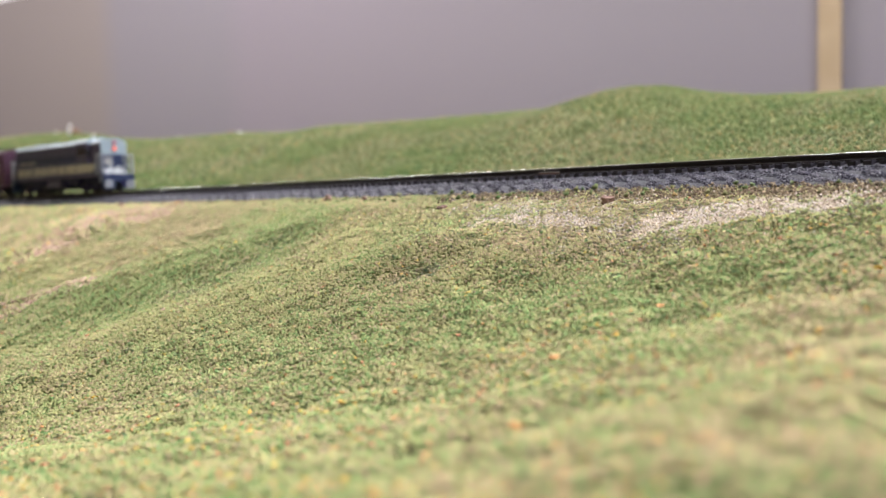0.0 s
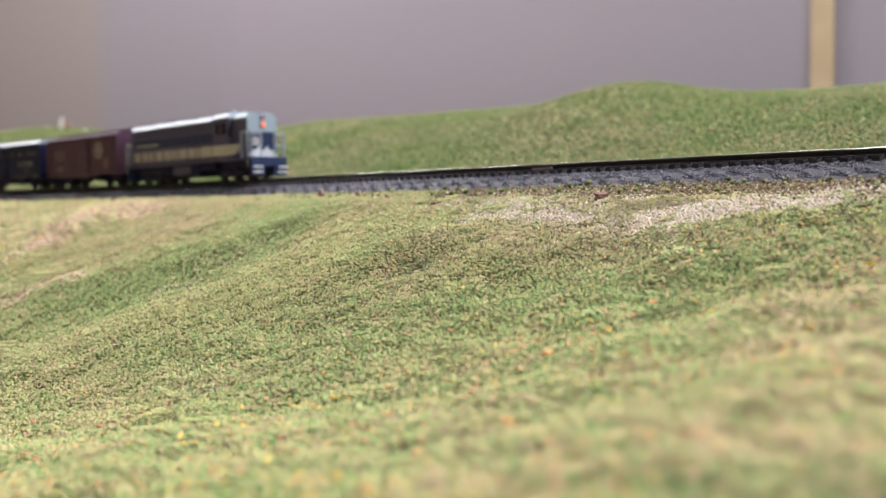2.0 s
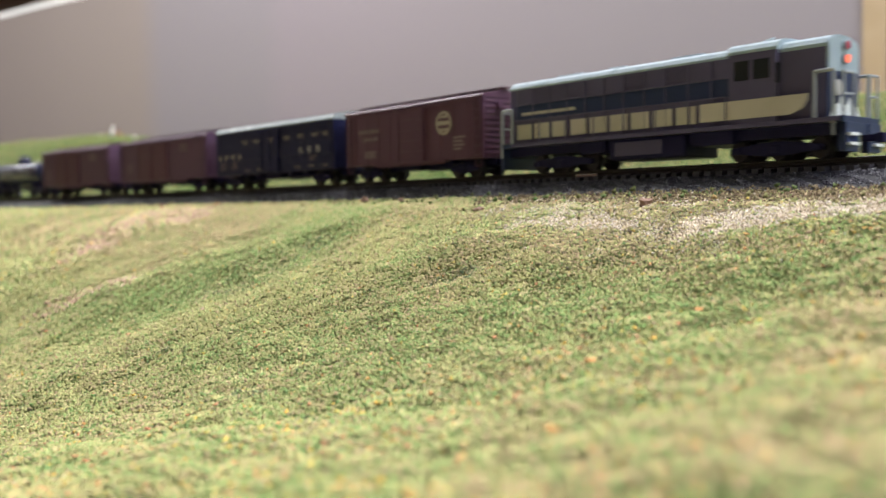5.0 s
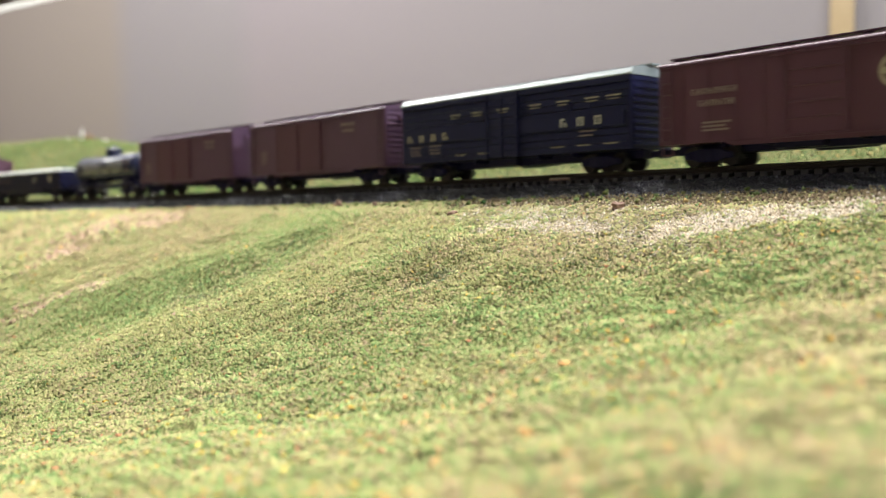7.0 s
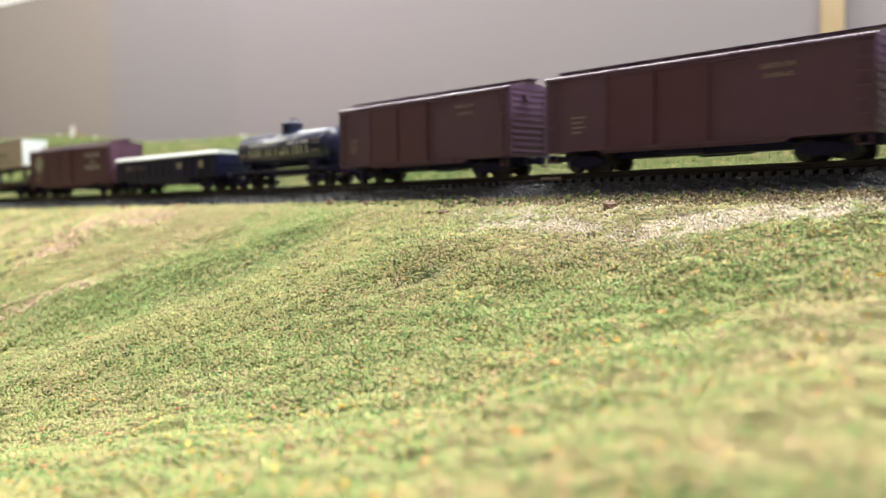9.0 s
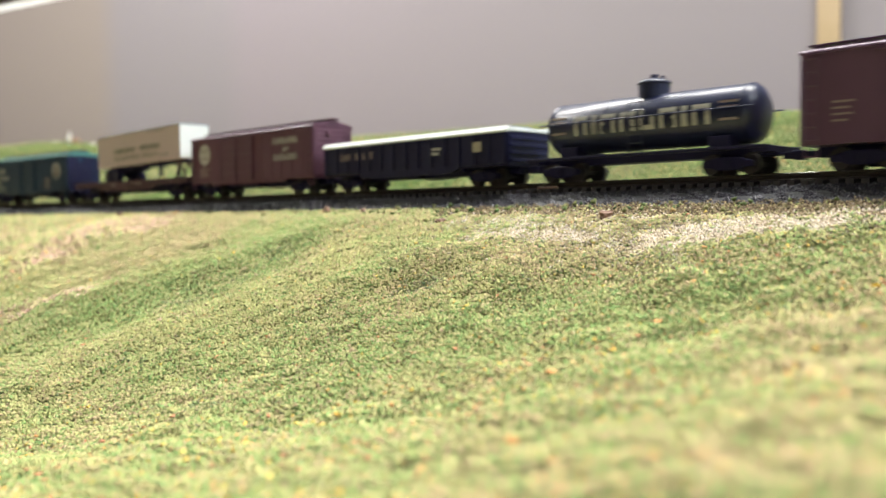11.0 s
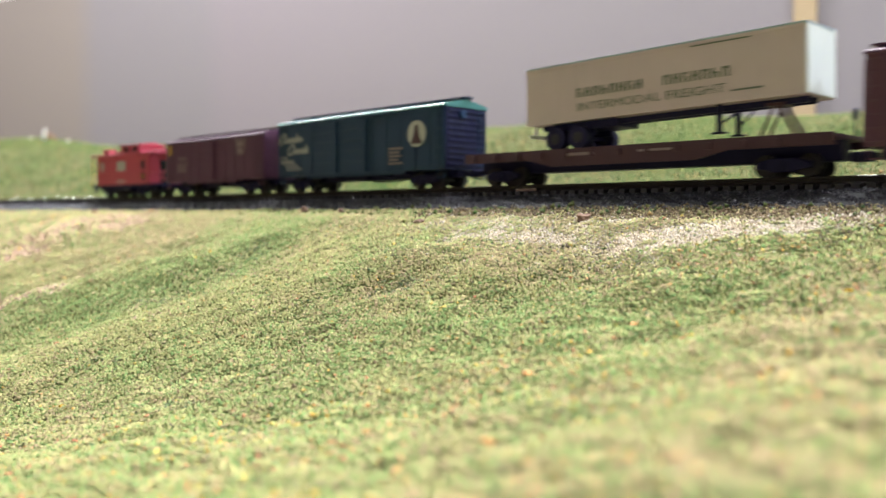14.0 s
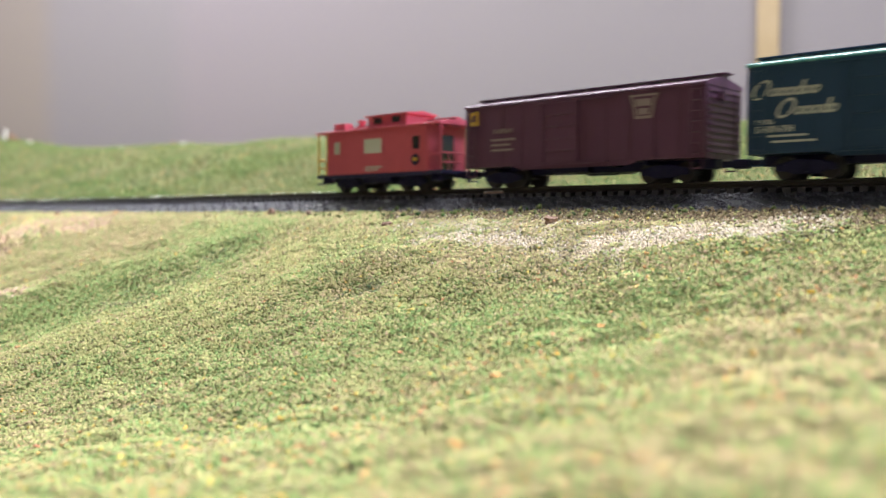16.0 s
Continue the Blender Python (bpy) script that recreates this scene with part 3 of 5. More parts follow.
        if doors:
            lo = min(d - w / 2 for d, w in doors) - 3
            hi = max(d + w / 2 for d, w in doors) + max(w for d, w in doors) * 0.8
            bm = boxes([(lo, min(hi, L / 2 - 5), y * W - 0.75, y * W + 0.75, eave - 0.95, eave - 0.35), (lo, min(hi, L / 2 - 5), y * W - 0.75, y * W + 0.75, B - 0.1, B + 0.45)])
            part("door_track", bm, body, car)
        if sill:
            bm = slab_xz(bmesh.new(), [(-L / 2 + 18, B), (-L / 2 + 21, B - 1.1), (L / 2 - 21, B - 1.1), (L / 2 - 18, B)], y * W - 0.25 - (y > 0) * 0.0, y * W + 0.2)
            part("side_sill", bm, body, car)
    underframe(car, L)
    if marks:
        marks(car, -W - 0.16)
        marks(car, W + 0.16)
    return car


def marks_first(car, y):
    s = 1 if y < 0 else -1
    part("herald", disc(20 * s, 18.6, 4.1, y), P_HERALD, car, "round cream herald")
    part("herald_ring", disc(20 * s, 18.6, 3.2, y - 0.06 * s), P_BROWN, car)
    part("herald_bar", boxes([(20 * s - 3.6, 20 * s + 3.6, y - 0.22, y + 0.22, 17.9, 19.3), (20 * s - 2.4, 20 * s + 2.4, y - 0.22, y + 0.22, 15.9, 16.7), (20 * s - 2.2, 20 * s + 2.2, y - 0.22, y + 0.22, 20.4, 21.2)]), P_HERALD, car)
    word(car, -30 * s, 18.0, 1.5, "aaaaaaaa", 1.6, y, P_DIM)
    word(car, -28 * s, 15.0, 1.5, "aaaaaa", 1.7, y, P_DIM)
    lines(car, -27 * s - (8 if s < 0 else 0), 10.6, 8, 3, y, P_DIM)
    lines(car, 28 * s - 3, 13.0, 6, 4, y, P_DIM, 0.6, 1.3)


def marks_plain(car, y):
    s = 1 if y < 0 else -1
    word(car, 20 * s, 22.2, 1.3, "aaaaaa", 1.5, y, P_DIM)
    word(car, 21 * s, 20.0, 1.1, "aaaaa", 1.5, y, P_DIM)
    lines(car, -37 * s - (5 if s < 0 else 0), 15.0, 5, 4, y, P_DIM, 0.5, 1.4)


def marks_circle(car, y):
    s = 1 if y < 0 else -1
    part("herald", disc(-35.5 * s, 18.8, 4.7, y), P_LETTER, car, "round cream herald")
    part("herald_bar", boxes([(-35.5 * s - 3.6, -35.5 * s + 3.6, y - 0.2, y + 0.2, 20.4, 20.9), (-35.5 * s - 3.6, -35.5 * s + 3.6, y - 0.2, y + 0.2, 16.7, 17.2)]), P_DIM, car)
    word(car, 19.75 * s, 20.2, 2.6, "aaaaaaa", 2.55, y, P_LETTER)
    word(car, 26.5 * s, 17.1, 1.7, "aaa", 1.5, y, P_LETTER)
    word(car, 20.25 * s, 13.5, 2.6, "aaaaaaa", 2.48, y, P_LETTER)
    lines(car, -40 * s - (9 if s < 0 else 0), 12.0, 9, 3, y, P_DIM, 0.7, 1.5)


def marks_green(car, y):
    s = 1 if y < 0 else -1
    part("herald", disc(33.8 * s, 17.9, 4.4, y), P_LETTER, car, "round cream herald")
    bm = slab_xz(bmesh.new(), [(33.8 * s + a, b) for a, b in ((-2.8, 14.6), (2.8, 14.6), (1.3, 17.6), (0.7, 20.8), (-0.7, 20.8), (-1.3, 17.6))], y - 0.2, y + 0.2)
    part("herald_shape", bm, P_FLAT, car)
    # flowing script, unreadable at this size: slanted loops run together
    for x, z, small in ((-46.0, 18.9, 6), (-40.2, 14.4, 5)):
        bm = bmesh.new()
        loop(bm, (x + 1.9) * s, z + 1.7, 1.9, 2.3, 0.55, 0.5 * s, y)
        for i in range(small):
            loop(bm, (x + 4.9 + i * 1.85) * s, z + 0.95, 0.95, 1.0, 0.5, 0.4 * s, y)
        x0 = (x + 4.9 + 3 * 1.85) * s
        slab_xz(bm, [(x0, z), (x0 + 0.6 * s, z), (x0 + 1.7 * s, z + 3.3), (x0 + 1.1 * s, z + 3.3)], y - 0.07, y + 0.07)
        part("script_lettering", bm, P_LETTER, car)
    word(car, -45.2 * s, 12.6, 1.1, "aaaa", 1.1, y, P_LETTER)
    word(car, -45.2 * s, 10.7, 1.5, "aaaaaa", 1.5, y, P_LETTER)
    lines(car, -42.5 * s - (9 if s < 0 else 0), 9.6, 9, 1, y, P_LETTER, 0.5)
    lines(car, -41.5 * s - (10 if s < 0 else 0), 8.3, 10, 1, y, P_LETTER, 0.5)
    lines(car, 23.2 * s - 3.6, 13.2, 7.2, 5, y, P_DIM, 0.6, 1.25)


def marks_tuscan(car, y):
    s = 1 if y < 0 else -1
    o = [(-4.2, 22.6), (4.2, 22.6), (3.4, 20.6), (2.5, 16.4), (-2.5, 16.4), (-3.4, 20.6)]
    part("herald", slab_xz(bmesh.new(), [(22 * s + a, b) for a, b in o], y - 0.07, y + 0.07), P_DIM, car, "faded pale keystone herald")
    part("herald_field", slab_xz(bmesh.new(), [(22 * s + a * 0.8, 19.9 + (b - 19.9) * 0.8) for a, b in o], y - 0.14, y + 0.14), P_TUSCAN, car)
    part("herald_letters", boxes([(22 * s - 2.2, 22 * s + 2.2, y - 0.2, y + 0.2, 19.6, 21.4), (22 * s - 1.5, 22 * s + 1.5, y - 0.2, y + 0.2, 17.4, 19.0)]), P_DIM, car)
    part("placard", boxes([(min(-37 * s, -34 * s), max(-37 * s, -34 * s), y - 0.2, y + 0.2, 18.4, 22.6)], 0.05), P_YELLOW, car, "small yellow placard")
    part("placard_mark", boxes([(min(-36.3 * s, -34.8 * s), max(-36.3 * s, -34.8 * s), y - 0.28, y + 0.28, 19.4, 21.4)]), P_BROWN, car)
    word(car, -28 * s, 15.6, 1.2, "aaaaa", 1.5, y, P_DIM)
    lines(car, -29 * s - (9 if s < 0 else 0), 13.4, 9, 3, y, P_DIM, 0.6, 1.5)


def stock_car():
    L, W, B, eave = 97, 9.5, 5.8, 26.0
    car = thing("stock_car", "blue-black slatted livestock car with white lettering", "stock car", -0.8115, (L / 2 - 12.5) / 1000)
    part("body", boxes([(-L / 2, L / 2, -W + 0.9, W - 0.9, B, eave)], 0.1), P_BLACK, car)
    for y in (-1, 1):
        for k in range(10):
            z = B + 0.2 + k * 2.02
            part("slat", boxes([(-L / 2, L / 2, y * (W - 0.25) - 0.25, y * (W - 0.25) + 0.25, z, z + 1.72)], 0.12), P_INDIGO, car)
        for k in range(15):
            x = -L / 2 + 0.7 + (L - 1.4) * k / 14
            part("side_post", boxes([(x - 0.6, x + 0.6, y * W - 0.04, y * W + 0.04, B, eave)]), P_INDIGO, car)
        door = part("door", boxes([(-7, 7, y * W - 0.3, y * W + 0.3, B + 0.2, eave - 0.6)]), P_INDIGO, car)
        for k in range(10):
            z = B + 0.4 + 2.0 * k
            part("door_slat", boxes([(-6.6, 6.6, y * W - 0.55, y * W + 0.55, z, z + 1.6)], 0.1), P_INDIGO, door)
        part("door_frame", boxes([(-7, -6, y * W - 0.8, y * W + 0.8, B, eave - 0.5), (6, 7, y * W - 0.8, y * W + 0.8, B, eave - 0.5), (-0.5, 0.5, y * W - 0.8, y * W + 0.8, B, eave - 0.5)]), P_INDIGO, door)
        part("fascia_board", boxes([(-L / 2, L / 2, y * W - 0.4, y * W + 0.4, eave - 1.6, eave)], 0.1), P_INDIGO, car)
        yy = y * (W + 0.5)
        s = -y
        part("letter_board", boxes([(-L / 2 + 2, L / 2 - 2, y * W - 0.42, y * W + 0.42, 12.6, 16.4)], 0.05), P_INDIGO, car)
        word(car, -45.2 * s, 13.1, 2.3, "a.a.a.a", 3.0, yy, P_HERALD)
        word(car, 24 * s, 13.2, 2.5, "a.a.a", 3.1, yy, P_LETTER)
        part("latch_bar", boxes([(-6, 6, yy - 0.25, yy + 0.25, 15.0, 15.6)]), P_BLACK, car)
        for x0 in (-21, -11, 0.75, 14, 25, 35.5, 43):
            bm = boxes([(x0 * s - 2.4, x0 * s + 2.4, yy - 0.1, yy + 0.1, 20.6, 20.95), (x0 * s - 1.9, x0 * s + 1.9, yy - 0.1, yy + 0.1, 19.7, 19.95)])
            part("lettering", bm, P_HERALD, car)
        for x0 in (-19, -8, 22.75, 32.5, 42):
            part("lettering", boxes([(x0 * s - 2.4, x0 * s + 2.4, yy - 0.1, yy + 0.1, 7.5, 7.8)]), P_HERALD, car)
        lines(car, -41 * s - 3, 11.0, 6, 3, yy, P_DIM, 0.35, 1.2), lines(car, -31 * s - 3, 11.2, 6, 3, yy, P_DIM, 0.35, 1.2)
        lines(car, 34 * s - 3, 11.4, 6, 2, yy, P_DIM, 0.35, 1.2)
    for s in (-1, 1):
        end = part("end_panel", boxes([(s * L / 2 - 0.2, s * L / 2 + 0.15, -W + 0.1, W - 0.1, B, eave)]), P_INDIGO, car)
        for k in range(10):
            z = B + 1 + k * 1.95
            part("end_rib", boxes([(s * L / 2 - 0.4, s * L / 2 + 0.5, -W + 1, W - 1, z, z + 1.0)], 0.2), P_INDIGO, end)
        end_ladder(car, s * (L / 2 + 0.75), s * 6.6, B + 1.5, eave - 1.5, 7, P_INDIGO)
    bm = prism(bmesh.new(), [(-W - 0.5, eave - 0.1), (-W - 0.5, eave + 0.3), (-W + 0.9, eave + 1.8), (0, eave + 2.8), (W - 0.9, eave + 1.8), (W + 0.5, eave + 0.3), (W + 0.5, eave - 0.1)], -L / 2 - 0.5, L / 2 + 0.5)
    top = part("roof", bm, P_ROOFGREY, car, "pale grey glossy roof")
    for k in range(15):
        x = -L / 2 + 0.4 + (L - 0.8) * k / 14
        seam = prism(bmesh.new(), [(-W - 0.4, eave + 0.1), (-W - 0.4, eave + 0.55), (-W + 0.9, eave + 2.05), (0, eave + 3.05), (W - 0.9, eave + 2.05), (W + 0.4, eave + 0.55), (W + 0.4, eave + 0.1)], x - 0.3, x + 0.3)
        part("roof_seam", seam, P_ROOFGREY, top)
    bm = boxes([(-L / 2 - 1.6, L / 2 + 1.6, y - 0.6, y + 0.6, eave + 2.9, eave + 3.3) for y in (-1.4, 0, 1.4)])
    part("running_board", bm, P_ROOFGREY, car)
    underframe(car, L)
    return car


def tank_car():
    L = 76
    car = thing("tank_car", "glossy black tank car with a dome and cream lettering", "tank car", -1.1126, 0.0255)
    zc, r, h = 15.6, 7.5, 33.9
    bm = bmesh.new()
    prof = [(-h, 0.0), (-h + 0.3, 2.6), (-h + 1.0, 4.8), (-h + 2.2, 6.7), (-h + 3.6, r), (h - 3.6, r), (h - 2.2, 6.7), (h - 1.0, 4.8), (h - 0.3, 2.6), (h, 0.0)]
    n = 36
    rings = [[bm.verts.new((x, rr * math.cos(2 * math.pi * i / n), zc + rr * math.sin(2 * math.pi * i / n))) for i in range(n)] for x, rr in prof[1:-1]]
    for a, b in zip(rings, rings[1:]):
        for i in range(n):
            bm.faces.new((a[i], a[(i + 1) % n], b[(i + 1) % n], b[i]))
    bm.faces.new(rings[0]), bm.faces.new(rings[-1])
    part("tank", bm, P_TANK, car, smooth=True)
    for x in (-h + 4, -11, 11, h - 4):
        part("band", rod(bmesh.new(), (x - 0.5, 0, zc), (x + 0.5, 0, zc), r + 0.12, 36), P_TANK, car, smooth=False)
    dome = part("dome", rod(bmesh.new(), (0.8, 0, zc + 5), (0.8, 0, 26.2), 4.3, 24), P_TANK, car)
    bm = bmesh.new()
    got = bmesh.ops.create_uvsphere(bm, u_segments=24, v_segments=8, radius=4.7)["verts"]
    for v in got:
        v.co = (v.co.x + 0.8, v.co.y, 26.0 + max(v.co.z, -0.6) * 0.35)
    part("dome_lid", bm, P_TANK, dome, smooth=True)
    part("valve", rod(rod(bmesh.new(), (0.8, 0, 27), (0.8, 0, 28.6), 1.1, 10), (2.8, 1, 26.8), (2.8, 1, 28.2), 0.5, 8), P_TANK, dome)
    part("frame", boxes([(-L / 2, L / 2, -3, 3, 4.6, 6.6), (-L / 2, -L / 2 + 4, -8.6, 8.6, 5.2, 6.8), (L / 2 - 4, L / 2, -8.6, 8.6, 5.2, 6.8),
                         (-L / 2, L / 2, -9.0, -7.6, 6.2, 7.0), (-L / 2, L / 2, 7.6, 9.0, 6.2, 7.0)], 0.15), P_CHASSIS, car)
    for x in (-24, 24):
        part("saddle", boxes([(x - 3, x + 3, -6.5, 6.5, 6.4, 10)], 0.3), P_CHASSIS, car)
    bm = bmesh.new()
    for y in (-7.9, 7.9):
        rod(bm, (-h, y, 16.6), (h, y, 16.6), 0.2, 6)
        for x in (-30, -11, 11, 30):
            rod(bm, (x, y * 0.9, 16.6), (x, y, 16.6), 0.2, 5)
    part("handrail", bm, P_TANK, car)
    for y in (-1, 1):
        bm = bmesh.new()
        for k in range(7):
            rod(bm, (-2.2, y * (8.0), 7.4 + k * 2.2), (2.2, y * 8.0, 7.4 + k * 2.2), 0.17, 5)
        for d in (-2.2, 2.2):
            rod(bm, (d, y * 8.0, 7), (d, y * 8.0, 20.6), 0.17, 5)
        part("ladder", bm, P_TANK, car)
        # large plain letter shapes, bent round the shell
        s = -y
        bm = bmesh.new()
        x = -21.2
        for i, w in enumerate((4.6, 1.8, 5.0, 5.0, 4.8, 5.2, 1.8, 5.0)):
            for x0, x1, z0, z1 in ((x, x + min(1.3, w), 13.0, 18.3), (x + w - min(1.3, w), x + w, 13.0, 18.3 if i % 2 else 16.4), (x, x + w, 17.1, 18.3) if i != 4 else (x, x + w, 13.0, 14.2)):
                vs = []
                for xx, z in ((x0, z0), (x1, z0), (x1, (z0 + z1) / 2), (x1, z1), (x0, z1), (x0, (z0 + z1) / 2)):
                    vs.append(bm.verts.new((xx * s, y * (math.sqrt(max(0, r * r - (z - zc) ** 2)) + 0.16), z)))
                bm.faces.new(vs[:3] + [vs[5]]), bm.faces.new((vs[5], vs[2], vs[3], vs[4]))
            x += w + 1.42
        part("lettering", bm, P_LETTER, car, "cream block letter shapes")
        for x0 in (-27, 27):
            bm = bmesh.new()
            for z in (13.6, 16.6, 18.0):
                yy = y * (math.sqrt(r * r - (z - zc) ** 2) + 0.1)
                box(bm, x0 * s - 2.6, x0 * s + 2.6, yy - 0.08, yy + 0.08, z, z + 0.6)
            part("lettering", bm, P_DIM, car)
    for x in (-L / 2 + 11.5, L / 2 - 11.5):
        truck(car, x)
    coupler(car, L / 2, 1), coupler(car, -L / 2, -1)
    return car


def gondola():
    L, W, B, top = 96, 9.4, 5.6, 16.2
    car = thing("gondola", "black ribbed gondola with a pale top rim and covered load", "gondola", -1.206, (L / 2 - 12.5) / 1000)
    part("floor", boxes([(-L / 2, L / 2, -W, W, B, B + 1.2)]), P_BLACK, car)
    for y in (-1, 1):
        bm = slab_xz(bmesh.new(), [(-L / 2, top), (-L / 2, B + 0.8), (-L / 2 + 20, B + 0.8), (-L / 2 + 25, B - 1.6), (L / 2 - 25, B - 1.6), (L / 2 - 20, B + 0.8), (L / 2, B + 0.8), (L / 2, top)], y * W - 0.35, y * W + 0.35)
        side = part("side", bm, P_BLACK, car)
        for k in range(15):
            x = -L / 2 + 1.2 + (L - 2.4) * k / 14
            part("rib", boxes([(x - 0.5, x + 0.5, y * W - 0.75, y * W + 0.75, B + 0.9, top)], 0.15), P_BLACK, side)
        part("rim", prism(bmesh.new(), [(y * (W + 0.9), top - 0.2), (y * (W + 0.9), top + 0.4), (y * (W - 0.1), top + 1.7), (y * (W - 0.9), top + 1.7), (y * (W - 0.9), top - 0.2)], -L / 2 - 0.4, L / 2 + 0.4), P_WHITE, car, "pale top rim")
        s = -y
        yy = y * (W + 0.82)
        word(car, -37 * s, 11.0, 2.4, "aaa.a.a.a", 2.2, yy, P_DIM)
        lines(car, 16 * s - 2, 12.0, 4.5, 2, yy, P_LETTER, 0.8, 1.5)
        part("herald", boxes([(35.4 * s - 1.8, 35.4 * s + 1.8, yy - 0.1, yy + 0.1, 10.4, 13.6)]), P_HERALD, car)
    for s in (-1, 1):
        bm = boxes([(s * L / 2 - 0.4, s * L / 2 + 0.4, -W, W, B, top)])
        for k in range(4):
            z = B + 1.2 + k * 2.3
            box(bm, s * L / 2 - 0.9, s * L / 2 + 0.9, -W + 0.6, W - 0.6, z, z + 1.1, 0.3)
        part("end_panel", bm, P_BLACK, car)
        part("end_rim", boxes([(s * L / 2 - 0.9, s * L / 2 + 0.9, -W, W, top, top + 1.2)], 0.3), P_WHITE, car)
    for k in range(7):
        x0 = -L / 2 + 2.5 + k * 13.1
        bm = prism(bmesh.new(), [(-W + 1.2, top - 3), (-W + 1.2, top + 1.0), (-4, top + 2.1), (4, top + 2.1), (W - 1.2, top + 1.0), (W - 1.2, top - 3)], x0, x0 + 12.2)
        part("load_cover", bm, P_ROOFGREY, car, "grey load cover")
    underframe(car, L)
    return car


def flat_car():
    L, W = 114, 9.4
    car = thing("flatcar", "low brown flatcar carrying a highway trailer", "flatcar", -1.420, (L / 2 - 13) / 1000)
    deck = part("deck", boxes([(-L / 2, L / 2, -W, W, 8.4, 9.4)], 0.1), P_FLAT, car)
    for k in range(38):
        x = -L / 2 + 0.5 + k * (L - 1) / 38
        part("plank", boxes([(x, x + (L - 1) / 38 - 0.25, -W + 0.2, W - 0.2, 9.38, 9.62)]), P_FLAT, deck)
    for y in (-1, 1):
        bm = slab_xz(bmesh.new(), [(-L / 2, 9.7), (-L / 2, 6.8), (-L / 2 + 26, 6.8), (-L / 2 + 34, 4.8), (L / 2 - 34, 4.8), (L / 2 - 26, 6.8), (L / 2, 6.8), (L / 2, 9.7)], y * W - 0.3, y * W + 0.3)
        part("side_sill", bm, P_FLAT, car)
        for k in range(13):
            x = -L / 2 + 4 + k * (L - 8) / 12
            part("stake_pocket", boxes([(x - 0.6, x + 0.6, y * W - 0.9, y * W + 0.9, 7.2, 9.0)], 0.15), P_FLAT, car)
        part("lettering", boxes([(-18, -8, y * (W + 0.32) - 0.06, y * (W + 0.32) + 0.06, 7.6, 8.4), (6, 16, y * (W + 0.32) - 0.06, y * (W + 0.32) + 0.06, 7.7, 8.3)]), P_DIM, car)
    # hitch stand that takes the trailer's king pin
    bm = boxes([(40, 46, -3.4, 3.4, 9.5, 10.4), (37.6, 42.4, -3, 3, 17.4, 18.2)], 0.15)
    for y in (-2.4, 2.4):
        rod(bm, (45, y, 10), (40.5, y, 17.8), 0.55, 6), rod(bm, (36, y, 10), (39.5, y, 17.6), 0.4, 6)
    part("hitch", bm, P_FLAT, car)
    part("brake_stand", rod(rod(bmesh.new(), (L / 2 - 1, 5, 9), (L / 2 - 1, 5, 15), 0.3, 6), (L / 2 - 1.2, 5, 14.8), (L / 2 - 0.8, 5, 14.8), 1.6, 14), P_CHASSIS, car)
    part("centre_sill", boxes([(-L / 2 + 1, L / 2 - 1, -2.4, 2.4, 3.6, 8.4)], 0.2), P_CHASSIS, car)
    for x in (-L / 2 + 13, L / 2 - 13):
        truck(car, x)
    coupler(car, L / 2, 1), coupler(car, -L / 2, -1)
    return car


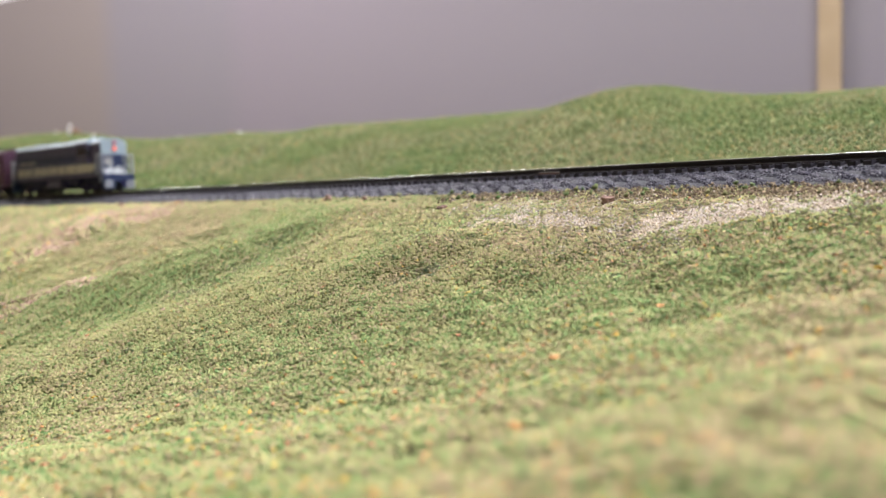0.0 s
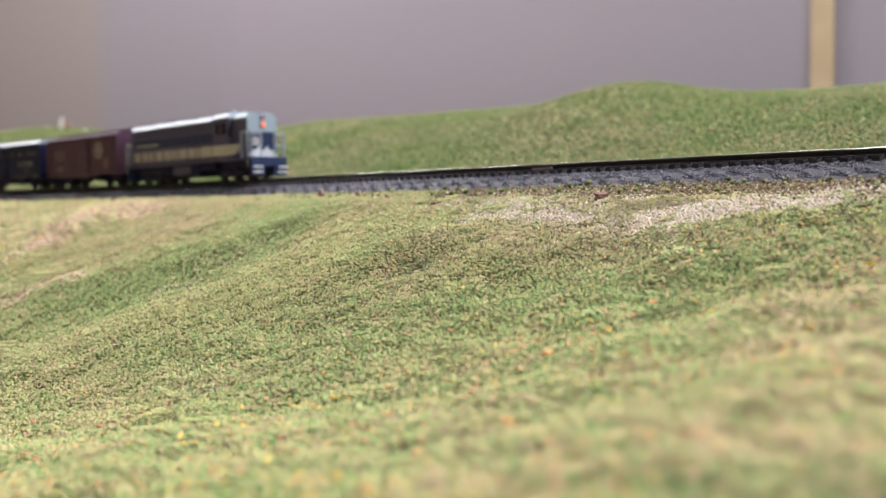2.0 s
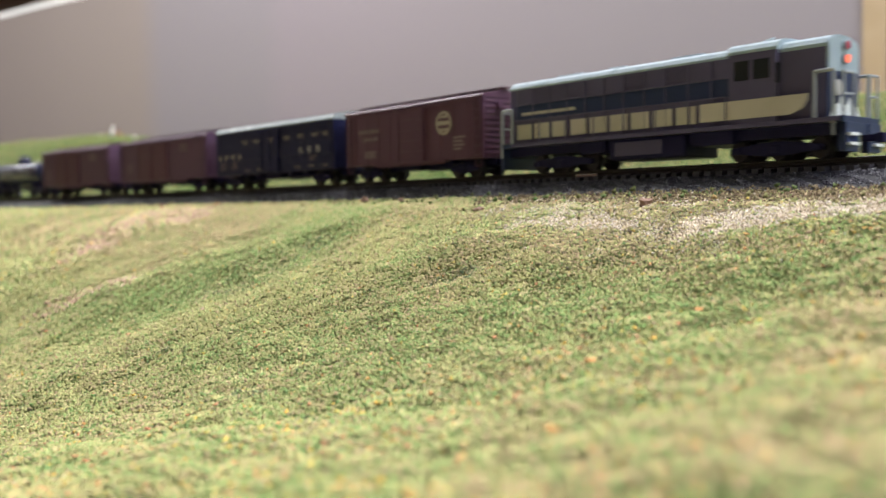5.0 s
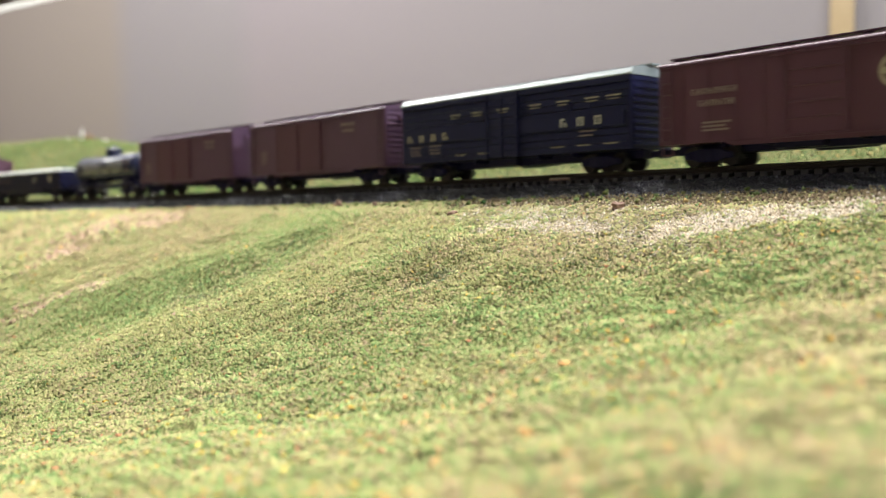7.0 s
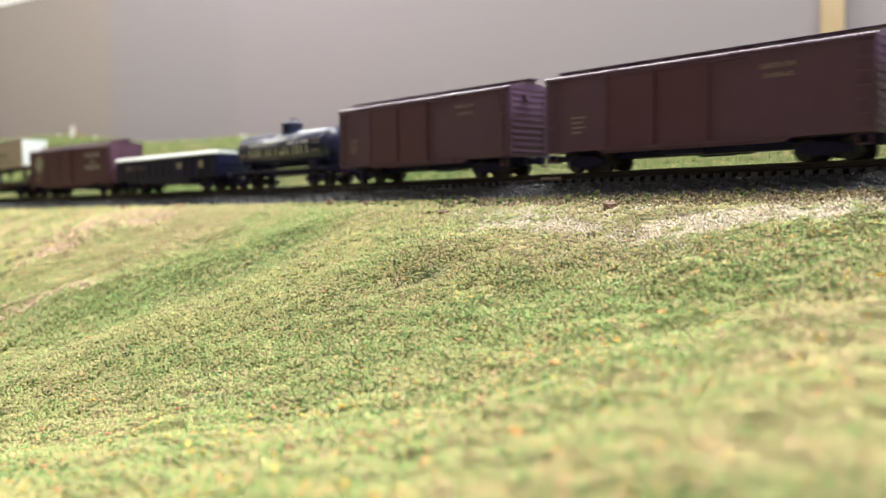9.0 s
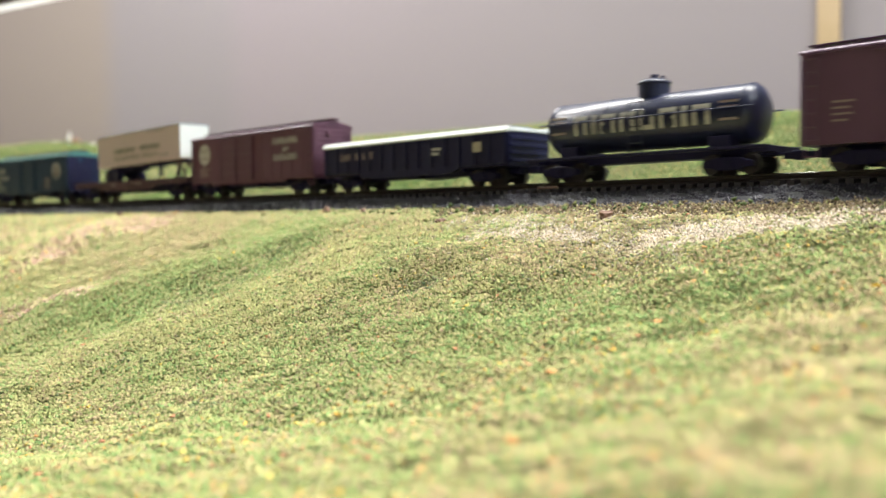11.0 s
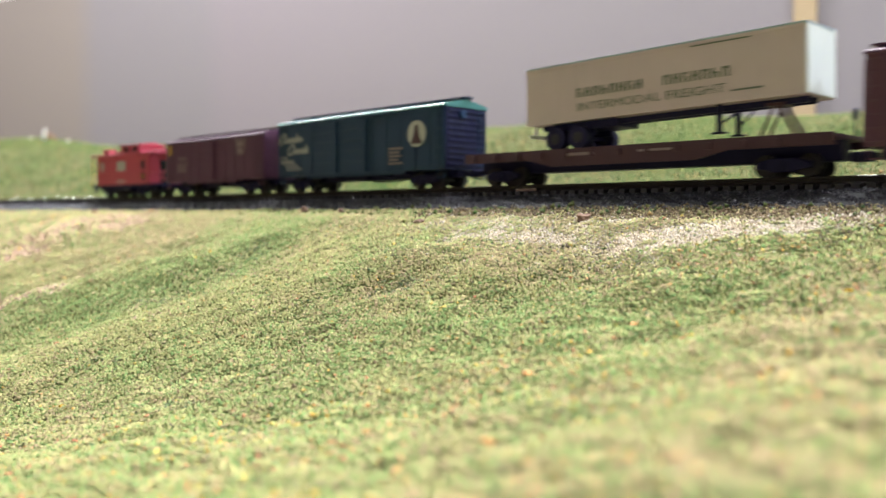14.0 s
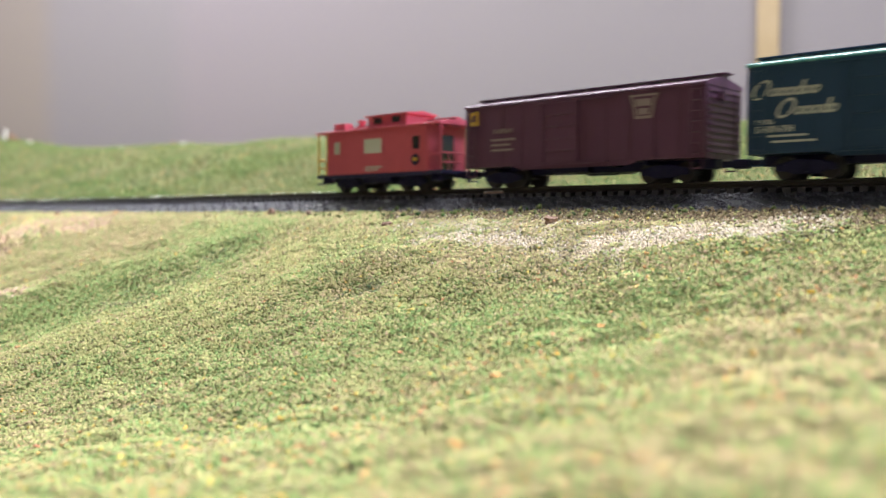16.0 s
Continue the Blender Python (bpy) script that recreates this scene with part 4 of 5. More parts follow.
def trailer():
    L, W, B, top = 83.5, 7.9, 18.2, 34.2
    car = thing("semi_trailer", "tan box semi-trailer with a white front, riding on the flatcar", "trailer", -1.4112, 0.044, "loads of the train")
    part("body", boxes([(-L / 2, L / 2 - 0.6, -W, W, B, top)], 0.2), P_TAN, car)
    part("front", boxes([(L / 2 - 0.55, L / 2, -W, W, B, top)], 0.15), P_WHITE, car, "bluish white front wall")
    part("roof", boxes([(-L / 2 - 0.2, L / 2 + 0.1, -W - 0.2, W + 0.2, top - 0.05, top + 0.5)], 0.15), P_SILVER, car)
    for y in (-1, 1):
        part("rail", boxes([(-L / 2 - 0.1, L / 2 - 0.7, y * W - 0.2, y * W + 0.2, B - 0.2, B + 0.6)], 0.05), P_TAN, car)
        part("top_rail", boxes([(-L / 2 - 0.1, L / 2 - 0.7, y * W - 0.2, y * W + 0.2, top - 0.7, top)], 0.05), P_TAN, car)
        bm = bmesh.new()
        for k in range(1, 14):
            x = -L / 2 + k * L / 14
            box(bm, x - 0.1, x + 0.1, y * W - 0.05, y * W + 0.05, B + 0.6, top - 0.7)
        part("side_seam", bm, P_TAN, car)
        s = -y
        yy = y * (W + 0.12)
        word(car, -23.5 * s, 24.5, 2.5, "aaaaaaaa..aaaaaaa", 2.75, yy, P_DKGREEN)
        text(car, "INTERMODAL FREIGHT", -23.5 * s, 20.7, 3.2, yy, P_DKGREEN)
        lines(car, 27 * s - 4, 20.6, 8, 1, yy, P_DKGREEN, 0.45)
        lines(car, 20 * s - 8, 33.0, 16, 1, yy, P_DKGREEN, 0.35)
    # rear door leaves
    for y in (-1, 1):
        part("rear_door", boxes([(-L / 2 - 0.3, -L / 2, min(0.15 * y, y * (W - 0.4)), max(0.15 * y, y * (W - 0.4)), B + 0.5, top - 0.6)], 0.1), P_TAN, car)
    part("subframe", boxes([(-L / 2 + 2, L / 2 - 2, -2.6, -1.6, B - 1.5, B), (-L / 2 + 2, L / 2 - 2, 1.6, 2.6, B - 1.5, B), (-34, -12, -5.5, 5.5, B - 2.4, B - 0.2)], 0.1), P_CHASSIS, car)
    part("bumper", boxes([(-L / 2 - 0.2, -L / 2 + 0.5, -6, 6, B - 3.4, B - 2.6), (-L / 2 - 0.1, -L / 2 + 0.4, -4, -3.4, B - 3, B), (-L / 2 - 0.1, -L / 2 + 0.4, 3.4, 4, B - 3, B)]), P_WHITE, car)
    for x in (-31.5, -23.5):
        part("axle", rod(bmesh.new(), (x, -6, 13.5), (x, 6, 13.5), 0.6, 8), P_CHASSIS, car)
        for y in (-6.2, 6.2):
            wheel = part("wheel", rod(bmesh.new(), (x, y - 1.6, 13.5), (x, y + 1.6, 13.5), 3.25, 24), P_CHASSIS, car)
            bm = rod(bmesh.new(), (x, y - 1.7, 13.5), (x, y + 1.7, 13.5), 1.6, 12)
            part("rim", bm, P_WHEEL, wheel)
    bm = boxes([(-35, -20, y - 0.5, y + 0.5, 14.2, 16.4) for y in (-3.8, 3.8)])
    part("spring_hanger", bm, P_CHASSIS, car)
    for y in (-5, 5):
        bm = boxes([(17.6, 18.8, y - 0.6, y + 0.6, 11.2, B)])
        box(bm, 16.6, 19.8, y - 1.2, y + 1.2, 10.9, 11.3)
        rod(bm, (18.2, y, 13.2), (25, y * 0.5, B - 0.4), 0.3, 6)
        part("landing_leg", bm, P_CHASSIS, car)
    return car


def text(parent, words, x, z, size, y, material):
    """Readable lettering, from the built-in font, on a car's side."""
    cu = bpy.data.curves.new("words", "FONT")
    cu.body, cu.size, cu.extrude = words, size * 0.001, 0.00004
    tmp = bpy.data.objects.new("words", cu)
    scene.collection.objects.link(tmp)
    me = bpy.data.meshes.new_from_object(tmp.evaluated_get(bpy.context.evaluated_depsgraph_get()))
    scene.collection.objects.unlink(tmp)
    bpy.data.objects.remove(tmp)
    w = max(v.co.x for v in me.vertices) - min(v.co.x for v in me.vertices)
    me.transform(Matrix.Diagonal((0.0445 / w, 1, 1, 1)))
    me.materials.clear()
    me.materials.append(material)
    ob = new("lettering", me)
    ob.parent = parent
    ob.matrix_basis = pose(x / 1000, y / 1000, z / 1000, 90, 0, 0 if y < 0 else 180)
    return ob


def caboose():
    L, W, B, roof = 50, 8.9, 5.8, 20.6
    car = thing("caboose", "bright red caboose with a cupola and white side patch", "caboose", -1.7115, 0.017)
    body = part("body", boxes([(-L / 2, L / 2, -W, W, B, roof)], 0.15), P_RED, car)
    bm = bmesh.new()
    for k in range(1, 24):
        x = -L / 2 + k * L / 24
        for y in (-1, 1):
            box(bm, x - 0.08, x + 0.08, y * W - 0.06, y * W + 0.06, B, roof - 0.5)
    part("side_seam", bm, P_RED, body)
    bm = prism(bmesh.new(), [(-W - 0.8, roof - 0.1), (-W - 0.8, roof + 0.4), (0, roof + 2.1), (W + 0.8, roof + 0.4), (W + 0.8, roof - 0.1)], -L / 2 - 6, L / 2 + 6)
    part("roof", bm, P_RED, car)
    part("running_board", boxes([(-L / 2 - 5, -7, -1.6, 1.6, roof + 2.1, roof + 2.5), (16, L / 2 + 5, -1.6, 1.6, roof + 2.1, roof + 2.5)]), P_RED, car)
    cup = part("cupola", boxes([(-6, 13, -6.6, 6.6, roof, roof + 4.6)], 0.15), P_RED, car)
    part("cupola_roof", prism(bmesh.new(), [(-7.4, roof + 4.5), (-7.4, roof + 4.9), (0, roof + 5.8), (7.4, roof + 4.9), (7.4, roof + 4.5)], -7, 14), P_RED, cup)
    for x in (-3.0, 6.0):
        for y in (-1, 1):
            part("cupola_window", boxes([(x, x + 4, y * 6.6 - 0.15, y * 6.6 + 0.15, roof + 2.0, roof + 4.0)]), P_GLASS, cup)
    part("chimney", rod(rod(bmesh.new(), (-20, 3, roof), (-20, 3, roof + 4.6), 1.2, 12), (-20, 3, roof + 4.4), (-20, 3, roof + 5.2), 1.7, 12), P_RED, car)
    part("roof_box", boxes([(-26.5, -20.5, -4.8, -1.0, roof + 0.8, roof + 3.8)], 0.3), P_RED, car)
    for y in (-1, 1):
        s = -y
        for x0, w in ((-19.5, 3.2), (20.0, 3.4)):
            win = part("window", boxes([(x0 * s - w / 2, x0 * s + w / 2, y * W - 0.2, y * W + 0.2, 13.0, 17.2)]), P_GLASS if x0 > 0 else P_LETTER, car)
            part("window_frame", boxes([(x0 * s - w / 2 - 0.5, x0 * s - w / 2, y * W - 0.35, y * W + 0.35, 12.6, 17.6), (x0 * s + w / 2, x0 * s + w / 2 + 0.5, y * W - 0.35, y * W + 0.35, 12.6, 17.6),
                                        (x0 * s - w / 2, x0 * s + w / 2, y * W - 0.35, y * W + 0.35, 17.2, 17.7), (x0 * s - w / 2, x0 * s + w / 2, y * W - 0.35, y * W + 0.35, 12.5, 13.0)]), P_RED, win)
        part("side_patch", boxes([(-1.0 * s - 4.4, -1.0 * s + 4.4, y * W - 0.12, y * W + 0.12, 12.6, 17.4)]), P_LETTER, car, "worn cream lettered patch")
        lines(car, -1.0 * s - 4, 7.6, 8.5, 2, y * (W + 0.08), P_LETTER, 0.55, 0.9)
        part("herald", disc(19.6 * s, 9.6, 1.8, y * (W + 0.1)), P_CHASSIS, car)
        part("herald_mark", boxes([(19.6 * s - 1, 19.6 * s + 1, y * (W + 0.25) - 0.06, y * (W + 0.25) + 0.06, 9.2, 10.2)]), P_YELLOW, car)
        part("side_sill", boxes([(-L / 2, L / 2, y * (W - 0.5) - 0.4, y * (W - 0.5) + 0.4, 4.4, B + 0.05)]), P_CHASSIS, car)
    for e in (-1, 1):
        x = e * L / 2
        part("platform", boxes([(min(x, x + e * 6), max(x, x + e * 6), -W, W, 4.8, 6.0), (min(x + e * 2, x + e * 5.6), max(x + e * 2, x + e * 5.6), -W - 0.2, -W + 1.4, 2.6, 3.1),
                                (min(x + e * 2, x + e * 5.6), max(x + e * 2, x + e * 5.6), W - 1.4, W + 0.2, 2.6, 3.1), (min(x + e * 2, x + e * 2.4), max(x + e * 2, x + e * 2.4), -W - 0.2, -W + 1.4, 2.6, 5),
                                (min(x + e * 2, x + e * 2.4), max(x + e * 2, x + e * 2.4), W - 1.4, W + 0.2, 2.6, 5)], 0.1), P_CHASSIS, car)
        tone = P_YELLOW if e < 0 else P_RED
        rail_bar = part("railing", rod(bmesh.new(), (x + e * 5.6, -W + 0.4, 11.5), (x + e * 5.6, W - 0.4, 11.5), 0.28, 6), tone, car, "thin end platform railing")
        part("bar", rod(bmesh.new(), (x + e * 5.6, -W + 0.4, 8.5), (x + e * 5.6, W - 0.4, 8.5), 0.28, 6), tone, rail_bar)
        for y in (-W + 0.4, W - 0.4):
            part("post", rod(bmesh.new(), (x + e * 5.6, y, 6), (x + e * 5.6, y, roof), 0.32, 6), tone, rail_bar)
            part("post", rod(bmesh.new(), (x + e * 0.8, y, 6), (x + e * 0.8, y, roof), 0.25, 6), tone, rail_bar)
            part("bar", rod(bmesh.new(), (x + e * 0.8, y, 11), (x + e * 5.6, y, 11), 0.25, 6), tone, rail_bar)
        for y in (-5, -2.5, 2.5, 5):
            part("post", rod(bmesh.new(), (x + e * 5.6, y, 6), (x + e * 5.6, y, 11.5), 0.2, 5), tone, rail_bar)
        part("end_door", boxes([(x - 0.3, x + 0.3, -3, 3, 6.2, 17.6)], 0.1), P_GLASS, car)
        truck(car, e * 16.0, base=9.5), coupler(car, e * (L / 2 + 5), e)
    part("centre_sill", boxes([(-L / 2, L / 2, -2.2, 2.2, 3.4, 6)]), P_CHASSIS, car)
    part("tool_box", boxes([(-7, 7, -8.2, -4.5, 2.6, 5.6), (-7, 7, 4.5, 8.2, 2.6, 5.6)], 0.3), P_CHASSIS, car)
    return car


def locomotive():
    car = thing("diesel_locomotive", "grey and navy diesel locomotive with cream stripe and pale roof", "locomotive", -0.6085, 0.036)
    # arched hood: grey above, navy band, cream stripe below
    W = 7.6

    def arch(w, z0, top):
        return [(-w, z0), (-w, top - 2.4), (-w + 0.7, top - 1.3), (-w + 2.3, top - 0.5), (-2, top), (2, top), (w - 2.3, top - 0.5), (w - 0.7, top - 1.3), (w, top - 2.4), (w, z0)]

    hood = part("hood", prism(bmesh.new(), [(-W, 9.2), (-W, 27.0), (W, 27.0), (W, 9.2)], -55, 24), P_DUSK, car)
    part("roof", prism(bmesh.new(), arch(W + 0.12, 26.2, 29.2), -55.3, 24), P_SILVER, car, "pale blue-grey arched roof", smooth=False)
    part("short_hood", prism(bmesh.new(), [(-W, 9.2), (-W, 26.6), (W, 26.6), (W, 9.2)], 36, 48), P_DUSK, car)
    part("nose_roof", prism(bmesh.new(), arch(W + 0.1, 25.8, 29.0), 36, 48.3), P_SILVER, car)
    cab = part("cab", prism(bmesh.new(), [(-9.0, 9.2), (-9.0, 26.8), (9.0, 26.8), (9.0, 9.2)], 23.6, 36.4), P_DUSK, car)
    part("cab_roof", prism(bmesh.new(), arch(9.2, 26.6, 29.7), 23.2, 36.8), P_SILVER, cab)
    for y in (-1, 1):
        part("cab_window", boxes([(25.2, 29.2, y * 9.0 - 0.15, y * 9.0 + 0.15, 20.0, 24.8), (30.4, 34.6, y * 9.0 - 0.15, y * 9.0 + 0.15, 20.0, 24.8)]), P_GLASS, cab)
        part("cab_front_window", boxes([(36.2, 36.6, min(y * 7.9, y * 9.0), max(y * 7.9, y * 9.0), 18.6, 23.4)]), P_GLASS, cab)
        part("navy_band", boxes([(-53, 23.5, y * W - 0.16, y * W + 0.16, 16.6, 21.2)]), P_NAVY, hood)
        part("band_ridge", boxes([(-52, 23.5, y * W - 0.5, y * W + 0.5, 21.2, 21.7)], 0.1), P_DUSK, hood)
        bm = bmesh.new()
        for k in range(9):
            x0 = -52 + k * 7.4
            box(bm, x0, x0 + 6.1, y * W - 0.3, y * W + 0.3, 10.6, 15.2, 0.08)
        part("cream_stripe", bm, P_CREAM, hood, "cream stripe broken by door gaps")
        o = [(15.4, 10.6), (40, 10.6), (43, 11.8), (44.2, 13.6), (44.4, 15.2), (15.4, 15.2)]
        part("stripe_front", slab_xz(bmesh.new(), o, y * 9.0 - 0.25, y * 9.0 + 0.25), P_CREAM, cab)
        bm = bmesh.new()
        for k in range(11):
            x0 = -52.4 + k * 7.0
            box(bm, x0, x0 + 0.4, y * W - 0.3, y * W + 0.3, 9.6, 26.0)
        part("hood_seam", bm, P_DUSK, hood)
        bm = bmesh.new()
        for x0 in (-46, -34, -10, 4):
            for j in range(6):
                box(bm, x0, x0 + 7, y * W - 0.18, y * W + 0.18, 22.3 + j * 0.5, 22.55 + j * 0.5)
        part("grille", bm, P_DUSK, hood)
        lines(hood, -50 if y < 0 else -28, 18.0, 22, 1, y * (W + 0.2), P_CREAM, 0.9)
        part("walkway", boxes([(-53, 52, min(y * 5, y * 9.6), max(y * 5, y * 9.6), 8.2, 9.3)], 0.15), P_DUSK, car)
        # handrails
        bm = bmesh.new()
        rod(bm, (-52, y * 9.3, 16.4), (23, y * 9.3, 16.4), 0.2, 6)
        for k in range(8):
            x = -52 + k * 10.7
            rod(bm, (x, y * 9.3, 9.2), (x, y * 9.3, 16.4), 0.22, 6)
        part("handrail", bm, P_DUSK, car)
        for x, e in ((-57.6, -1), (50.5, 1)):
            bm = bmesh.new()
            rod(bm, (x, y * 9.1, 5), (x, y * 9.1, 20), 0.42, 8), rod(bm, (x - e * 4.5, y * 9.1, 20), (x, y * 9.1, 20), 0.42, 8), rod(bm, (x - e * 4.5, y * 9.1, 9), (x - e * 4.5, y * 9.1, 20), 0.42, 8)
            part("grab_rail", bm, P_HANDRAIL, car, "pale grey grab rail")
    part("frame", boxes([(-57, 52, -6, 6, 5.4, 9.2)], 0.2), P_CHASSIS, car)
    part("fuel_tank", boxes([(-15, 10, -8.2, 8.2, 2.2, 8.2)], 0.8), P_CHASSIS, car)
    part("tank_plate", boxes([(-13, 3, -8.45, -8.2, 3.4, 7.2)], 0.1), P_DUSK, car)
    part("battery_box", boxes([(12, 24, -8.2, 8.2, 4.6, 8.2), (-26, -17, -8.0, 8.0, 4.6, 8.2)], 0.4), P_CHASSIS, car)
    for x in (-34, 35):
        truck(car, x, 3, 21)
    # nose
    part("nose_face", boxes([(48, 48.5, -W, W, 9.4, 20.5)], 0.1), P_NAVY, car)
    part("nose_top", prism(bmesh.new(), arch(W - 0.1, 20.4, 28.8), 48, 48.6), P_SILVER, car)
    part("nose_door", boxes([(48.4, 48.9, -2.4, 2.4, 9.6, 19.6)], 0.1), P_NAVY, car)
    bm = bmesh.new()
    part("nose_chevron", prism(bm, [(-7.4, 9.6), (7.4, 9.6), (6.0, 12.4), (3.0, 12.8), (2.4, 14.6), (0.8, 12.6), (-0.8, 12.6), (-2.4, 14.6), (-3.0, 12.8), (-6.0, 12.4)], 48.85, 49.05), P_WHITE, car, "white chevron on the nose")
    part("number_panel", rod(bmesh.new(), (48.5, -3.6, 16.4), (49.1, -3.6, 16.4), 1.9, 16), P_LETTER, car)
    for z in (23.4, 26.6):
        lamp = part("headlight", rod(bmesh.new(), (48.3, 0, z), (49.4, 0, z), 1.2, 16), P_SILVER, car)
        part("lens", rod(bmesh.new(), (49.3, 0, z), (49.7, 0, z), 0.95, 16), P_GLOW if z < 25 else P_RED, lamp, "glowing red-orange lens" if z < 25 else "dark red lens")
    part("end_platform", boxes([(48, 53, -9.3, 9.3, 8.0, 9.4)], 0.15), P_NAVY, car)
    part("end_platform", boxes([(-58.2, -53, -9.3, 9.3, 8.0, 9.4)], 0.15), P_NAVY, car)
    part("pilot", boxes([(51.5, 53.5, -9.0, -2.4, 1.2, 8.0), (51.5, 53.5, 2.4, 9.0, 1.2, 8.0), (51.5, 53.2, -9, 9, 5.2, 8.0)], 0.2), P_NAVY, car)
    part("pilot", boxes([(-58.4, -57, -9, 9, 1.4, 8)], 0.2), P_NAVY, car)
    part("pilot_step", boxes([(53.3, 54.4, y0, y0 + 4.6, z, z + 0.7) for y0 in (-8.6, 4.0) for z in (2.6, 4.8)], 0.1), P_WHITE, car, "white pilot steps")
    for x in (52.6, -57.6):
        for y0, y1 in ((-8.6, -3.4), (3.4, 8.6)):
            bm = bmesh.new()
            for y in (y0, y1):
                rod(bm, (x, y, 9), (x, y, 19.4), 0.35, 8)
            rod(bm, (x, y0, 19.4), (x, y1, 19.4), 0.35, 8), rod(bm, (x, y0, 14.4), (x, y1, 14.4), 0.3, 8)
            part("end_railing", bm, P_HANDRAIL, car, "pale grey end railing")
    bm = boxes([(-40, -30, -2.5, 2.5, 29.0, 29.7), (-20, -14, -2, 2, 29.0, 29.8), (2, 12, -2.5, 2.5, 29.0, 29.7)], 0.3)
    part("roof_hatch", bm, P_SILVER, car)
    part("horn", rod(rod(bmesh.new(), (28, 2, 29.6), (33, 2, 30.4), 0.5, 8), (28, -2, 29.6), (32, -2, 30.4), 0.5, 8), P_SILVER, car)
    coupler(car, 53.4, 1), coupler(car, -58.2, -1)
    return car


locomotive()
boxcar("dark brown boxcar with a round cream herald", -714.5, 79, 26.0, P_BROWN, P_BROWN, [(2, 15)], marks=marks_first)
stock_car()
boxcar("umber brown boxcar with double sliding doors and small faded lettering", -917, 93, 26.6, P_BROWN2, P_BROWN2, [(-17, 15.6), (-1, 15.6)], marks=marks_plain, ribs=False, door_paint=P_BROWN, plain_doors=True)
boxcar("umber brown boxcar with a single wide sliding door", -1022.3, 88, 26.6, P_BROWN2, P_BROWN2, [(-17, 15.6), (-1, 15.6)], marks=marks_plain, ribs=False, door_paint=P_BROWN, plain_doors=True)
tank_car()
gondola()
boxcar("red-brown boxcar with a large round cream herald and bold lettering", -1309.5, 95, 26.0, P_REDBROWN, P_BROWN, [(-15, 13.2), (-1.7, 13.2)], marks=marks_circle, door_paint=P_BROWN)
flat_car()
trailer()
boxcar("dark green double-door boxcar with cream script and round herald", -1533.6, 94.5, 26.2, P_GREEN, paint("teal_roof_paint", (0.08, 0.24, 0.24), 0.25, spec=0.8), [(-17, 15.5), (0, 15.5)], marks=marks_green, end_paint=P_BLACK)
boxcar("tuscan red boxcar with a keystone herald and a yellow placard", -1630.3, 78, 23.7, P_TUSCAN, P_TUSCAN, [(-4, 12)], marks=marks_tuscan)
caboose()


# ---- track ----
track = tagged(new("track"), "model railway track of black rails on dark brown plastic ties", "track", kind="structure")


def rail(n, name):
    """A rail drawn along the line: foot, web and head, with the bright running surface on top."""
    ss = np.arange(-2.14, 1.85, 0.006)
    x, y, a = on_line(ss, n)
    prof = [(-0.9, -2.0), (-0.9, -1.7), (-0.25, -1.4), (-0.25, -0.75), (-0.45, -0.6), (-0.45, -0.1), (-0.35, 0), (0.35, 0), (0.45, -0.1), (0.45, -0.6), (0.25, -0.75), (0.25, -1.4), (0.9, -1.7), (0.9, -2.0)]
    verts, faces, k = [], [], len(prof)
    for px, py, pa in zip(x, y, a):
        for o, z in prof:
            verts.append((px - o * 0.001 * math.sin(pa), py + o * 0.001 * math.cos(pa), RAIL + z * 0.001))
    for i in range(len(ss) - 1):
        for j in range(k):
            faces.append((i * k + j, i * k + (j + 1) % k, (i + 1) * k + (j + 1) % k, (i + 1) * k + j))
    ob = mesh_object(name, verts, faces, M_RAILSIDE, False)
    ob.data.materials.append(M_RAILTOP)
    for p in ob.data.polygons:
        if p.index % k in (5, 6, 7):
            p.material_index = 1
    ob.parent = track
    return ob


rail(-0.0049, "rail"), rail(0.0049, "rail")


def tie_bm():
    bm = boxes([(-0.95, 0.95, -8.6, 8.6, -3.9, -2.05)], 0.12)
    for y in (-4.9, 4.9):
        box(bm, -0.8, 0.8, y - 1.7, y + 1.7, -2.1, -1.75)
    return bm


tie = part("tie", tie_bm(), M_TIE, track)
TIE_STEP = 0.00335
tie_ss = np.arange(-0.60, 0.36, TIE_STEP)
for i, s in enumerate(tie_ss):
    x, y, a = on_line(s, 0.0)
    ob = tie if i == 0 else new("tie", tie.data)
    ob.parent = track
    ob.matrix_basis = Matrix.Translation((float(x), float(y), RAIL)) @ Matrix.Rotation(float(a) + random.uniform(-0.02, 0.02), 4, "Z")


def far_ties():
    verts, faces = [], []
    for s in list(np.arange(-2.1, -0.60, TIE_STEP)) + list(np.arange(0.362, 1.8, TIE_STEP)):
        x, y, a = on_line(s, 0.0)
        c, d = math.cos(a), math.sin(a)
        b = len(verts)
        for dx, dy, dz in ((-1, -1, -3.9), (1, -1, -3.9), (1, 1, -3.9), (-1, 1, -3.9), (-1, -1, -2.05), (1, -1, -2.05), (1, 1, -2.05), (-1, 1, -2.05)):
            u, v = dx * 0.00095, dy * 0.0086
            verts.append((x + u * c - v * d, y + u * d + v * c, RAIL + dz * 0.001))
        faces += [(b, b + 3, b + 2, b + 1), (b + 4, b + 5, b + 6, b + 7), (b, b + 1, b + 5, b + 4), (b + 1, b + 2, b + 6, b + 5), (b + 2, b + 3, b + 7, b + 6), (b + 3, b, b + 4, b + 7)]
    ob = mesh_object("far_ties", verts, faces, M_TIE, False)
    ob.parent = track
    ob["kind"] = "stuff"


